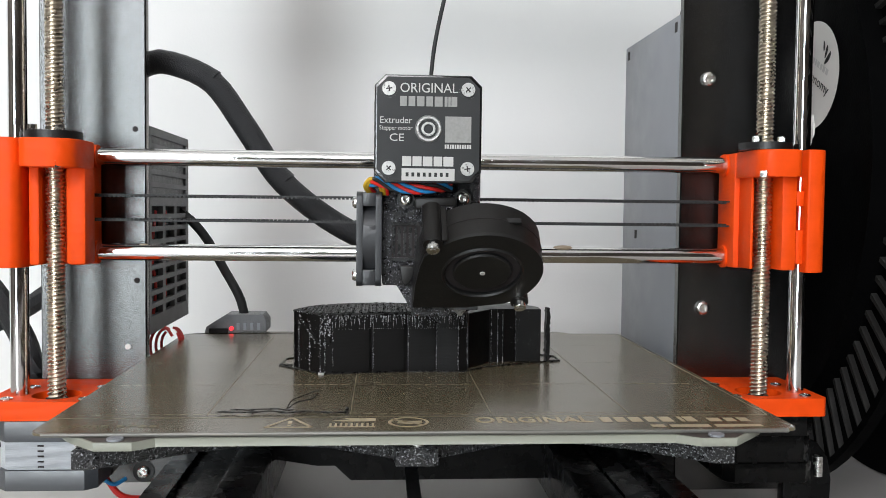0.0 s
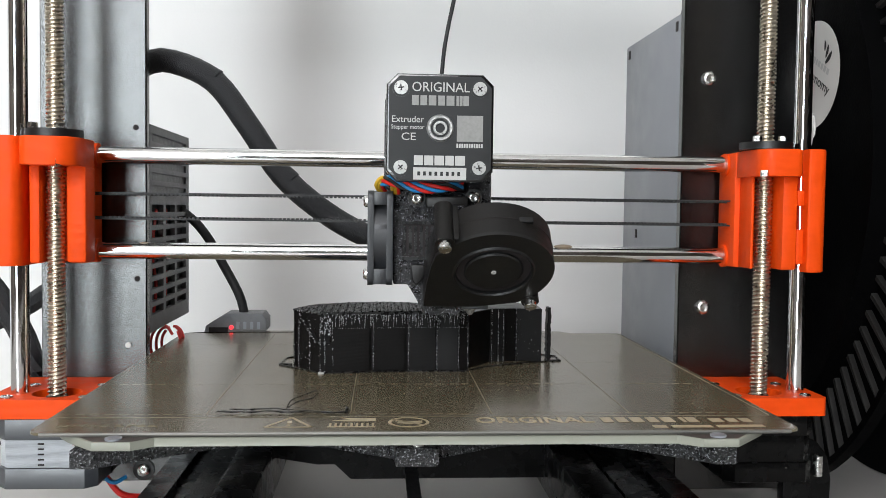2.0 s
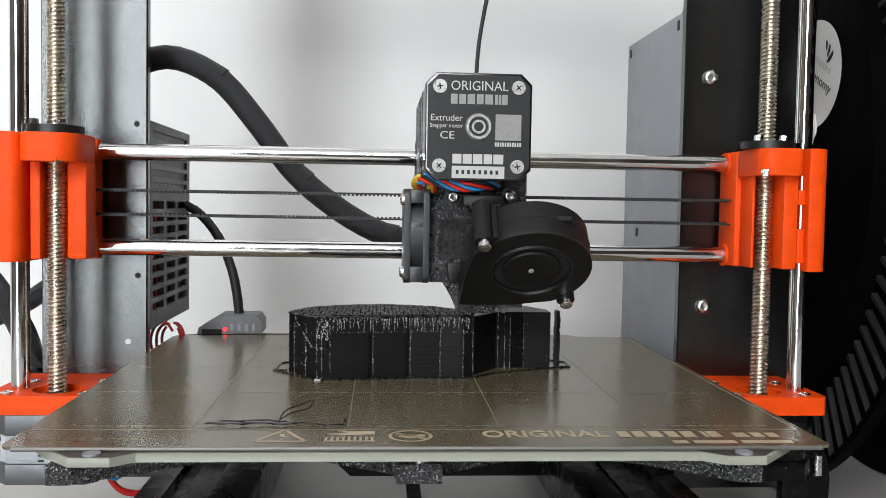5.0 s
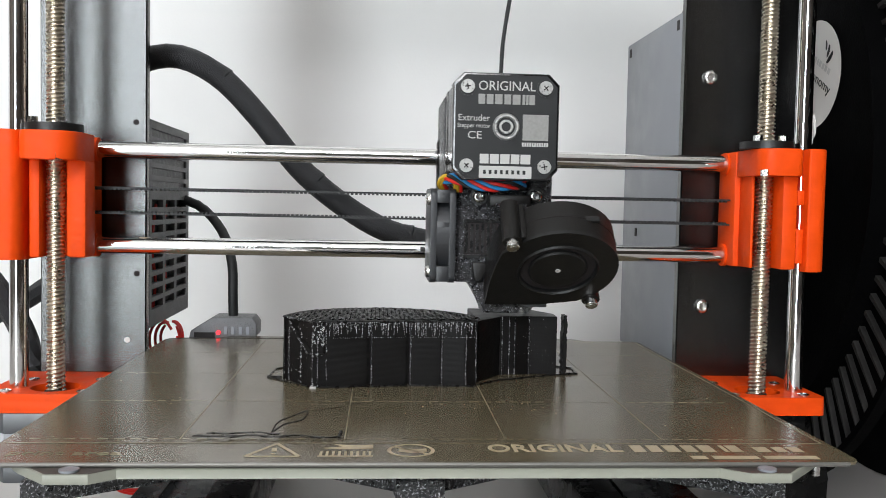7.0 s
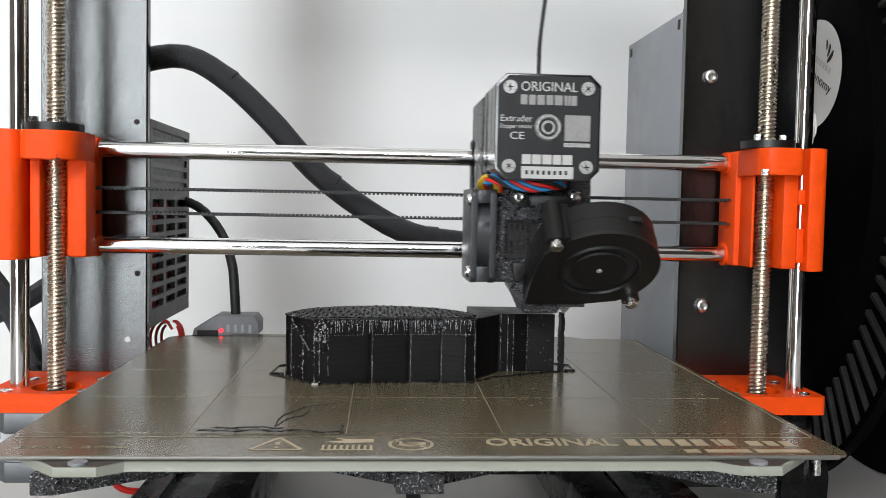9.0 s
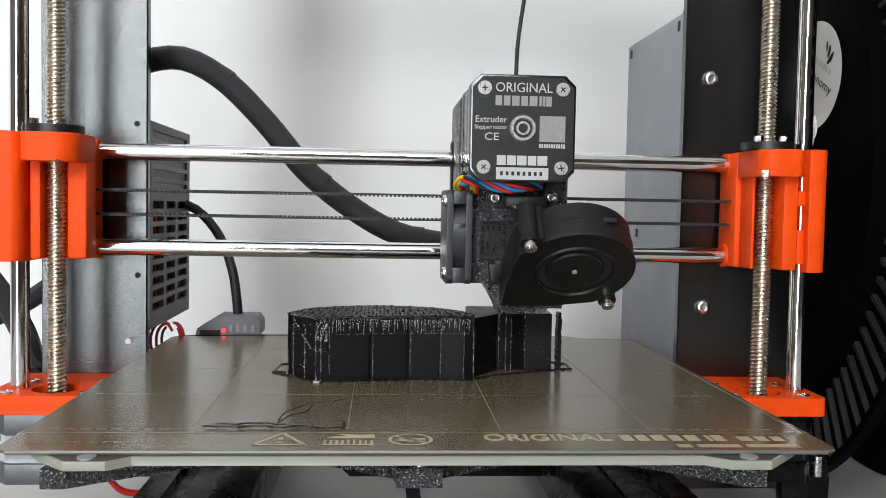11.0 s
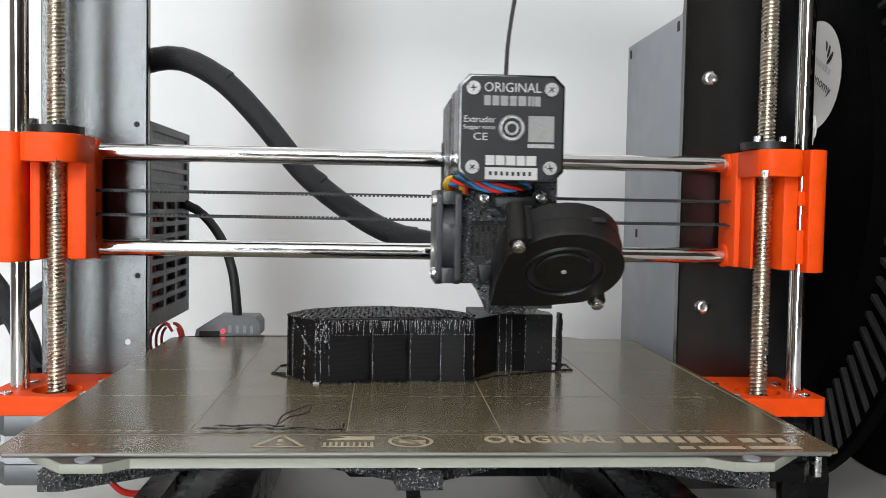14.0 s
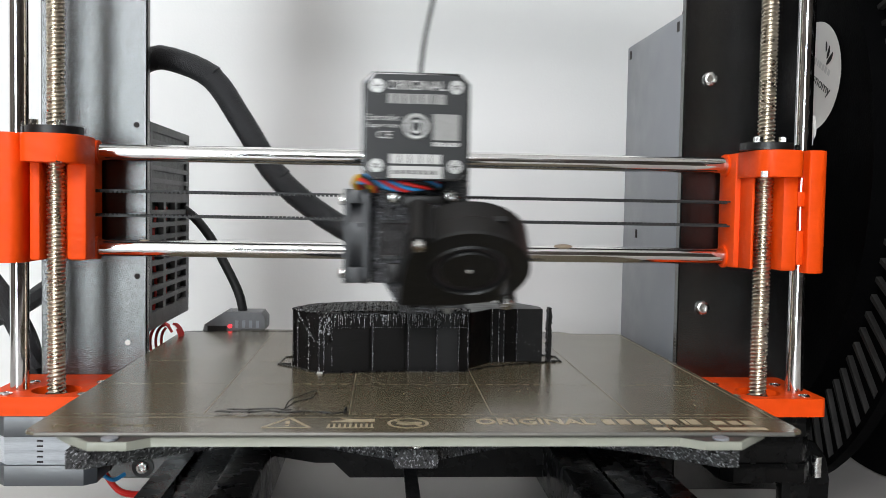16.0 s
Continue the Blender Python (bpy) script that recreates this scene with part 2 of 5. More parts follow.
def socket_screw(name, parent, at, axis, r, h, material=STEEL, label=""):
    """A button or cap screw head with its hex socket, facing along axis."""
    bm = bmesh.new()
    rings = [(r, 0), (r, h * 0.55), (r * 0.86, h * 0.86), (r * 0.6, h), (r * 0.50, h), (r * 0.46, h * 0.45), (0.0001, h * 0.4)]
    seg, rows = 18, []
    for rr, z in rings:
        rows.append([bm.verts.new((rr * math.cos(k * math.tau / seg), rr * math.sin(k * math.tau / seg), z)) for k in range(seg)])
    for g, q in zip(rows, rows[1:]):
        for k in range(seg):
            bm.faces.new((g[k], g[(k + 1) % seg], q[(k + 1) % seg], q[k]))
    bm.transform(Matrix.Translation(at) @ Vector(axis).to_track_quat("Z", "Y").to_matrix().to_4x4())
    return part(name, bm, material, parent, label)


# ---------------------------------------------------------------- the room
def room():
    # All but the north wall are added out of view; dark walls limit bounce.
    z0, z1, x0, x1 = -0.73, 1.85, -1.9, 2.4
    def wall(name, bm, m=ROOM, label="plain dark unseen wall added to close the room"):
        return tagged(part(name, bm, m, None, label, 0), kind="structure", category="wall")
    wall("wall_north", B(x0, x1, BACK_WALL, BACK_WALL + 0.1, z0, z1), WALL, "smooth matte white painted wall behind the printer")
    wall("wall_west", B(x0 - 0.1, x0, FRONT_WALL - 0.1, BACK_WALL + 0.1, z0, z1))
    wall("wall_east", B(x1, x1 + 0.1, FRONT_WALL - 0.1, BACK_WALL + 0.1, z0, z1))
    bm = bmesh.new()
    us = sorted([x0, x1] + [w[i] for w in WINDOWS for i in (0, 1)])
    vs = sorted([z0, z1] + [w[i] for w in WINDOWS for i in (2, 3)])
    for p, q in zip(us, us[1:]):
        for r, s in zip(vs, vs[1:]):
            if not any(w[0] < (p + q) / 2 < w[1] and w[2] < (r + s) / 2 < w[3] for w in WINDOWS):
                box(bm, p, q, FRONT_WALL - 0.1, FRONT_WALL, r, s)
    wall("wall_south", bm)
    for k, (a, b, c, d) in enumerate(WINDOWS):
        win = tagged(thing("window_%d" % (k + 1), "white painted frame of an unseen opening for daylight", "window"), kind="structure")
        for q in ((a, a + 0.04, c, d), (b - 0.04, b, c, d), (a + 0.04, b - 0.04, c, c + 0.04), (a + 0.04, b - 0.04, d - 0.04, d)):
            part("window_frame", B(q[0], q[1], FRONT_WALL - 0.03, FRONT_WALL + 0.01, q[2], q[3], 0.004), WOOD, win)
    tagged(part("ceiling", B(x0, x1, FRONT_WALL, BACK_WALL, z1, z1 + 0.1), WALL, None, "plain white ceiling", 0), kind="structure", category="ceiling")
    tagged(part("floor", B(x0, x1, FRONT_WALL, BACK_WALL, z0 - 0.1, z0), FLOOR, None, "brown wooden floor", 0), kind="structure", category="floor")
    t = thing("table", "grey laminate table against the white wall", "table")
    part("tabletop", B(-0.8, 1.0, -0.80, BACK_WALL - 0.004, TABLE - 0.03, TABLE, 0.002), TABLETOP, t)
    for x in (-0.75, 0.95):
        for y in (-0.75, BACK_WALL - 0.06):
            part("leg", B(x - 0.025, x + 0.025, y - 0.025, y + 0.025, z0, TABLE - 0.03, 0.003), BLACK, t)


room()

# ---------------------------------------------------------------- the printer's frame
PLATE = 0.012          # front of the frame plate
XL, XR = -0.1583, 0.1650        # lead screws
RL, RR = -0.1742, 0.1828        # upright smooth rods
YS = -0.025


def lead_screw(name, x, z0, z1, parent):
    seg, dz, R = 28, 0.00032, 0.0041
    n = int((z1 - z0) / dz)
    bm, prev = bmesh.new(), None
    for i in range(n + 1):
        z = z0 + i * dz
        row = []
        for k in range(seg):
            ph = (z / 0.00182 - 2 * k / seg) % 1.0
            tri = abs(ph - 0.5) * 2
            r = R - 0.0008 * (0.5 - 0.5 * math.cos(math.pi * min(1, max(0, tri * 1.6 - 0.3))))
            row.append(bm.verts.new((x + r * math.cos(k * math.tau / seg), YS + r * math.sin(k * math.tau / seg), z)))
        if prev:
            for k in range(seg):
                bm.faces.new((prev[k], prev[(k + 1) % seg], row[(k + 1) % seg], row[k]))
        prev = row
    return part(name, bm, SCREW, parent, "threaded brass-tinted steel lead screw", 80)


def frame_thing():
    t = thing("printer_frame", "black powder-coated 3d printer frame with orange printed mounts", "3d printer")
    L0, L1, R0, R1 = -0.1785, -0.1282, 0.1378, 0.1965
    bm = bmesh.new()
    y0, y1 = PLATE, PLATE + 0.006
    box(bm, L0, L1, y0, y1, 0.078, 0.42, 0.0006, 1)
    box(bm, R0, R1, y0, y1, 0.078, 0.42, 0.0006, 1)
    box(bm, L0, R1, y0, y1, 0.42, 0.47, 0.0006, 1)
    box(bm, L0, -0.1085, y0, y1, 0.047, 0.0778, 0.0006, 1)
    box(bm, 0.1378, R1, y0, y1, 0.040, 0.0778, 0.0006, 1)
    part("frame_plate", bm, POWDER, t, "black powder-coated steel frame plate", 20)
    # Lower bar of the same plate; its shade is put in as darker material.
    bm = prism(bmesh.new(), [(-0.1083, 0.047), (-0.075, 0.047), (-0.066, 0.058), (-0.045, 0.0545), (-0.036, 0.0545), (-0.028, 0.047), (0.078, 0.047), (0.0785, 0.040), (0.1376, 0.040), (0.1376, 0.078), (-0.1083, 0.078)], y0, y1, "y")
    part("shaded_cross_bar", bm, RAIL, t, "lower bar of the black frame plate, darkened for its shade", 0)
    for x, z in ((-0.1332, 0.2209), (-0.1327, 0.1472), (-0.1718, 0.2255), (-0.1718, 0.1472)):
        part("hole", C((x, PLATE - 0.0003, z), (x, PLATE + 0.001, z), 0.00135, 16), DARK, t)
    part("rivet", C((-0.1372, PLATE - 0.0006, 0.1146), (-0.1372, PLATE + 0.001, 0.1146), 0.0014, 16), WHITE, t)
    for x, z in ((0.1508, 0.2508), (0.1505, 0.1346)):
        socket_screw("frame_screw", t, (x, PLATE, z), (0, -1, 0), 0.0037, 0.0024, STEEL, "bright steel button-head screw")
    part("washer", C((-0.1298, PLATE - 0.0008, 0.0528), (-0.1298, PLATE, 0.0528), 0.0052, 24), BLACK, t)
    socket_screw("frame_screw", t, (-0.1298, PLATE - 0.0008, 0.0528), (0, -1, 0), 0.0032, 0.002, STEEL)

    for s, x, r in (("left", XL, RL), ("right", XR, RR)):
        lead_screw("lead_screw", x, 0.094, 0.42, t)
        part("smooth_rod", C((r, YS, 0.094), (r, YS, 0.42), 0.004, 32), CHROME, t, "polished chrome upright rod")
        # orange motor mount with a ring round the screw
        d = 1 if s == "right" else -1
        xi, xo = x - d * 0.0255, x + d * 0.0262
        a, b = min(xi, xo), max(xi, xo)
        bm = bmesh.new()
        pts = rounded(a, b, -0.041, PLATE - 0.0005, [0.003, 0.003, 0.001, 0.001], 4)
        ring = [(x + 0.0105 * math.cos(k * math.tau / 28), YS + 0.0105 * math.sin(k * math.tau / 28)) for k in range(28)]
        # plate with a round hole: bridge from the outline to the ring
        lo, hi = 0.0905, 0.0988
        for h in (lo, hi):
            vo = [bm.verts.new((u, v, h)) for u, v in pts]
            vi = [bm.verts.new((u, v, h)) for u, v in ring]
            eo = [bm.edges.new((vo[i], vo[(i + 1) % len(vo)])) for i in range(len(vo))]
            ei = [bm.edges.new((vi[i], vi[(i + 1) % len(vi)])) for i in range(len(vi))]
            bmesh.ops.triangle_fill(bm, edges=eo + ei, use_beauty=True)
            if h == lo:
                keep = (vo, vi)
            else:
                for p, q in zip(keep, (vo, vi)):
                    for i in range(len(p)):
                        bm.faces.new((p[i], p[(i + 1) % len(p)], q[(i + 1) % len(q)], q[i]))
        mount = part("motor_mount", bm, ORANGE, t, "orange printed plastic motor mount", 30)
        part("motor_boss", C((x, YS, 0.0907), (x, YS, 0.0945), 0.0104, 28), DARK, mount)
        part("coupling", C((x, YS, 0.0945), (x, YS, 0.0975), 0.0062, 24, r2=0.0045), RUBBER, mount)
        for u, v in ((x - d * 0.0155, YS + 0.0155), (x + d * 0.0155, YS + 0.0155), (x - d * 0.0155, YS - 0.0115), (x + d * 0.0178, YS - 0.0105)):
            socket_screw("mount_screw", mount, (u, v, 0.0986), (0, 0, 1), 0.0027, 0.0012, STEEL)
        # stepper motor under the mount
        y0, y1 = -0.0405, 0.0017
        def bell(z0, z1, inset=0.0):
            bm = bmesh.new()
            c = 0.0045
            a, b, e, f = x - 0.0212 + inset, x + 0.0212 - inset, y0 + inset, y1 - inset
            prism(bm, [(a + c, e), (b - c, e), (b, e + c), (b, f - c), (b - c, f), (a + c, f), (a, f - c), (a, e + c)], z0, z1, "z", 0.0004)
            return bm
        # Left motor's grey and silver hold its glare, right one's black its shade.
        motor = part("stepper_motor", bell(0.0812, 0.0903), MOTOR if s == "left" else RAIL, t, "black stepper motor with a silver laminated core")
        part("laminated_core", bell(0.0688, 0.0811, 0.0008), SILVER if s == "left" else RAIL, motor)
        part("end_bell", bell(0.0597, 0.0687), MOTOR if s == "left" else RAIL, motor)
        if s == "left":
            bm = bmesh.new()
            for k in range(29):
                z = 0.0694 + k * 0.0004
                box(bm, x - 0.0168, x + 0.0168, y0 + 0.0003, y0 + 0.00095, z, z + 0.00022)
            tagged(part("core_sheet", bm, SILVER, motor), kind="stuff")
            for k in range(5):
                part("core_slot", B(x - 0.0030, x - 0.0004, y0 + 0.0001, y0 + 0.0004, 0.0700 + 0.0023 * k, 0.0707 + 0.0023 * k), DARK, motor)
    # lengthwise extrusions, rods and belt under the bed
    for s in (-1, 1):
        xc = -0.0975 if s < 0 else 0.1045
        bm = bmesh.new()
        w, hgt, z0 = 0.015, 0.030, 0.034
        pts = [(-w, 0), (w, 0), (w, 0.011), (w - 0.002, 0.011), (w - 0.002, 0.019), (w, 0.019), (w, hgt), (0.0042, hgt), (0.0042, hgt - 0.003), (-0.0042, hgt - 0.003), (-0.0042, hgt), (-w, hgt), (-w, 0.019), (-w + 0.002, 0.019), (-w + 0.002, 0.011), (-w, 0.011)]
        prism(bm, [(xc + u, z0 + v) for u, v in pts], -0.185, 0.22, "y")
        part("extrusion", bm, RAIL, t, "black anodised aluminium profile")
        for y in (-0.15, 0.19):
            part("rubber_foot", C((xc, y, TABLE), (xc, y, z0), 0.010, 20), RUBBER, t)
        xr = -0.0735 if s < 0 else 0.079
        part("guide_rail", B(xr - 0.009, xr + 0.008, -0.17, 0.20, 0.040, 0.066, 0.0015), RAIL, t, "black guide rail")
    part("cross_plate", B(-0.112, 0.119, 0.202, 0.208, 0.034, 0.075, 0.0006, 1), POWDER, t)
    part("drive_belt", B(-0.002, 0.004, -0.17, 0.19, 0.0600, 0.0615), RUBBER, t, "black rubber drive belt")
    part("belt_idler", B(-0.006, 0.008, -0.185, -0.17, 0.04, 0.068, 0.002), SATIN, t)
    part("front_plate", B(-0.112, 0.119, -0.191, -0.1855, 0.034, 0.052, 0.0006, 1), POWDER, t)
    # curved black bracket and silver pin by the right motor
    bm = bmesh.new()
    prism(bm, [(0.180, TABLE), (0.1985, TABLE), (0.1992, 0.058), (0.1975, 0.069), (0.192, 0.0758), (0.186, 0.0775), (0.176, 0.0775), (0.176, 0.040)], -0.03, -0.024, "y", 0.0006)
    part("bracket", bm, RAIL, t)
    part("pin", C((0.1912, -0.0328, 0.0605), (0.1912, -0.0328, 0.0700), 0.0023, 20), STEEL, t)

    # control box with slots, behind the left leg
    X, y0, y1, z0, z1 = -0.129, 0.0185, 0.112, 0.119, 0.2235
    cb = part("control_box", B(X - 0.046, X - 0.003, y0, y1 - 0.001, z0 + 0.001, z1 - 0.001, 0.0008), DARK, t, "dark grey slotted electronics case")
    bm = bmesh.new()
    th = (X - 0.0028, X)
    e = 0.007
    rows = [(z1 - 0.0062 - k * 0.0065, 0.0039, 1) for k in range(5)] + [(z1 - 0.0419 - k * 0.0065, 0.0040, 3) for k in range(9)]
    zs = z1
    for zc, hh, cols in rows:
        box(bm, *th, y0, y1, zc + hh / 2, zs)
        zs = zc - hh / 2
        edges = [y0 + e] + [y0 + e + (y1 - y0 - 2 * e) * k / cols for k in range(1, cols)] + [y1 - e]
        box(bm, *th, y0, y0 + e, zs, zc + hh / 2)
        box(bm, *th, y1 - e, y1, zs, zc + hh / 2)
        for q in edges[1:-1]:
            box(bm, *th, q - 0.0028, q + 0.0028, zs, zc + hh / 2)
    box(bm, *th, y0, y1, z0, zs)
    part("slotted_lid", bm, CASEDARK, cb, "", 0)
    for k in range(5):
        zc = z1 - 0.0062 - k * 0.0065
        part("blind_panel", B(X - 0.0026, X - 0.0012, y0 + e, y1 - e, zc - 0.0020, zc + 0.0020), FAN, cb)
    for k in range(3):
        y = y0 + 0.022 + 0.022 * k
        part("inner_wire", tube(bmesh.new(), curve_points([(X - 0.0032, y - 0.004, z0 + 0.004), (X - 0.0030, y + 0.003, z0 + 0.022), (X - 0.0030, y - 0.005, z0 + 0.040), (X - 0.0032, y + 0.004, z0 + 0.062)], 16), 0.0013, 6), RED, cb)
    part("seam", B(X - 0.002, X + 0.0004, y0 - 0.0004, y0 + 0.0012, z0, z1), DARK, cb)
    # power supply behind the right leg
    ps = part("power_supply", B(0.138, 0.188, 0.0185, 0.1195, 0.100, 0.285, 0.0012), CASE, t, "plain grey sheet-metal power supply case")
    for y, z in ((0.112, 0.279), (0.024, 0.279), (0.090, 0.170)):
        part("hole", B(0.1376, 0.139, y - 0.0016, y + 0.0016, z - 0.0025, z + 0.0025), DARK, ps)
    return t


printer = frame_thing()


def loop_wire(name, ctrl, r, m, parent, label="", n=28):
    return part(name, tube(bmesh.new(), curve_points(ctrl, n), r, 8), m, parent, label)


# loose red wires below the control box and by the left foot
w = thing("red_wires", "loose bundle of red wires under the slotted case", "wires")
for k in range(4):
    pts = []
    for j in range(15):
        q = 0.6 + j * 0.42 + k * 0.5
        pts.append((-0.1320 + 0.0012 * k + (0.0085 - 0.001 * k) * math.cos(q), 0.052 + 0.004 * k + 0.0006 * j, 0.107 + (0.0125 - 0.0012 * k) * math.sin(q)))
    loop_wire("wire", pts, 0.0008, RED, w, n=60)
w = thing("motor_wires", "red and blue motor wires near the foot of the frame", "wires")
loop_wire("wire", [(-0.150, 0.004, 0.060), (-0.143, -0.006, 0.056), (-0.135, -0.006, 0.0465), (-0.122, 0.002, 0.043), (-0.108, 0.004, 0.0445), (-0.098, 0.004, 0.040)], 0.0011, RED, w)
loop_wire("wire", [(-0.150, 0.004, 0.0585), (-0.143, -0.006, 0.0545), (-0.135, -0.005, 0.045), (-0.122, 0.003, 0.0415), (-0.108, 0.004, 0.043), (-0.098, 0.004, 0.038)], 0.0011, RED, w)
loop_wire("wire", [(-0.152, 0.004, 0.062), (-0.146, -0.006, 0.057), (-0.139, -0.008, 0.0525), (-0.134, -0.004, 0.054)], 0.0010, BLUE, w)
loop_wire("wire", [(-0.156, -0.012, 0.058), (-0.148, -0.016, 0.060), (-0.141, -0.016, 0.0608), (-0.137, -0.016, 0.0608)], 0.0016, RUBBER, w)
# dark cables hanging beside the left leg
w = thing("dark_cables", "braided dark cables hanging behind the frame leg", "cable")
loop_wire("cable", [(-0.235, 0.03, 0.17), (-0.205, 0.03, 0.135), (-0.19, 0.03, 0.10), (-0.20, 0.03, 0.06)], 0.006, SLEEVE, w)
loop_wire("cable", [(-0.23, 0.05, 0.115), (-0.20, 0.04, 0.128), (-0.18, 0.03, 0.140), (-0.17, 0.03, 0.144)], 0.005, SLEEVE, w)


# ---------------------------------------------------------------- the moving gantry
ZT, ZB_ROD = 0.2067, 0.1617


def belt(name, x0, x1, y, z, parent, up):
    """A toothed belt: a band with small teeth on one side."""
    bm = bmesh.new()
    box(bm, x0, x1, y - 0.003, y + 0.003, z - 0.0004, z + 0.0004)
    x = x0
    while x < x1 - 0.002:
        box(bm, x, x + 0.0011, y - 0.003, y + 0.003, z + (0.0004 if up else -0.0011), z + (0.0011 if up else -0.0004))
        x += 0.002
    return part(name, bm, RUBBER, parent, "black toothed rubber belt", 0)


def gantry():
    t = thing("x_axis", "orange printed rod holders joined by two chrome rods", "printer axis")
    for z in (ZT, ZB_ROD):
        part("smooth_rod", C((-0.152, 0, z), (0.160, 0, z), 0.004, 32), CHROME, t, "polished chrome horizontal rod")
    for x, z, r in ((0.075, ZB_ROD + 0.0036, 0.0022), (-0.126, ZB_ROD + 0.0034, 0.0012)):
        bm = bmesh.new()
        bmesh.ops.create_icosphere(bm, subdivisions=3, radius=r, matrix=Matrix.Translation((x, -0.001, z)) @ Matrix.Diagonal((2.2, 1, 0.6, 1)))
        part("grease_blob", bm, GREASE, t, "smear of brown grease")
    belt("toothed_belt", -0.1505, 0.1575, -0.004, 0.1888, t, False)
    belt("toothed_belt", -0.1505, 0.1575, -0.004, 0.1768, t, True)
    z0, z1, zn = 0.1567, 0.2123, 0.2000
    for d, x, r in ((-1, XL, RL), (1, XR, RR)):
        def bx(bm, u0, u1, y0, y1, a, b, bev=0.0012):
            u0, u1 = x - d * u0, x - d * u1       # distance from the screw towards the middle
            box(bm, min(u0, u1), max(u0, u1), y0, y1, a, b, bev)
        bm = bmesh.new()
        bx(bm, -0.0095, 0.0100 if d < 0 else 0.0088, -0.012, 0.009, z0, z1)             # body behind the screw
        e = part("x_end", bm, ORANGE, t, "orange printed plastic rod end")
        bm = bmesh.new()                                            # nut block, rounded in front
        cx0, cx1 = sorted((x + d * (0.0107 if d < 0 else 0.0122), x - d * (0.0130 if d < 0 else 0.0082)))
        prism(bm, rounded(cx0, cx1, -0.041, -0.0125, [0.004, 0.010, 0.0005, 0.0005] if d < 0 else [0.007, 0.004, 0.0005, 0.0005], 6), zn, z1, "z", 0.0006)
        part("nut_block", bm, ORANGE, e)
        bm = bmesh.new()
        if d < 0:
            bx(bm, 0.0046, 0.0134, -0.026, -0.0118, z0 + 0.0003, zn + 0.0005, 0.0016)
            bx(bm, -0.0102, -0.0056, -0.029, -0.0118, z0 + 0.0003, zn + 0.0005, 0.001)
        else:
            bx(bm, 0.0048, 0.0062, -0.026, -0.0118, z0 + 0.0003, zn + 0.0005, 0.0005)
            bx(bm, -0.0120, -0.0050, -0.0345, -0.0118, z0 + 0.0003, zn + 0.0005, 0.001)
        part("side_rib", bm, ORANGE, e)
        bm = bmesh.new()                                            # clamp round the upright rod
        a, b = sorted((r + d * 0.0092, r - d * 0.0041)) if d < 0 else (r - 0.0015, r + 0.0083)
        prism(bm, rounded(a, b, -0.036, 0.004, [0.005, 0.005, 0.001, 0.001] if d < 0 else [0.001, 0.005, 0.001, 0.001], 5), z0 - 0.0006, z1 + 0.0004, "z", 0.0006)
        part("rod_clamp", bm, ORANGE, e)
        # black nut flange with two screw heads
        part("nut_flange", C((x, -0.0265, z1 + 0.0002), (x, -0.0265, z1 + 0.0036), 0.0122, 32), BLACK, e, "black round plastic nut flange")
        for u in (-1, 1):
            part("flange_screw", C((x + u * 0.006 - 0.001, -0.0325, z1 + 0.0036), (x + u * 0.006 - 0.001, -0.0325, z1 + 0.0062), 0.0021, 6), STEEL, e)
        part("hex_nut", C((x - d * 0.0055 if d > 0 else x + 0.0055, -0.0385, zn - 0.0002), (x - d * 0.0055 if d > 0 else x + 0.0055, -0.0385, zn + 0.0026), 0.0022, 6), STEEL, e)
        # thin tongue between the rod and the clamp
        if d > 0:
            for a, b in ((z0 + 0.003, z0 + 0.019), (z0 + 0.030, z0 + 0.037)):
                part("tongue", B(r - 0.0052, r - 0.0018, -0.033, -0.010, a, b, 0.0006), ORANGE, e)
        # sockets from which the rods come
        for z in (ZT, ZB_ROD):
            u0, u1 = x - d * 0.0080, x - d * (0.0112 if d < 0 else 0.0098)
            part("rod_socket", C((u0, 0, z), (u1, 0, z), 0.0056, 24), ORANGE, e)
    return t


gantry()

# ---------------------------------------------------------------- the heated bed (its origin is the middle of the sheet's front edge)
BED = 0.11
YB0 = -0.1407


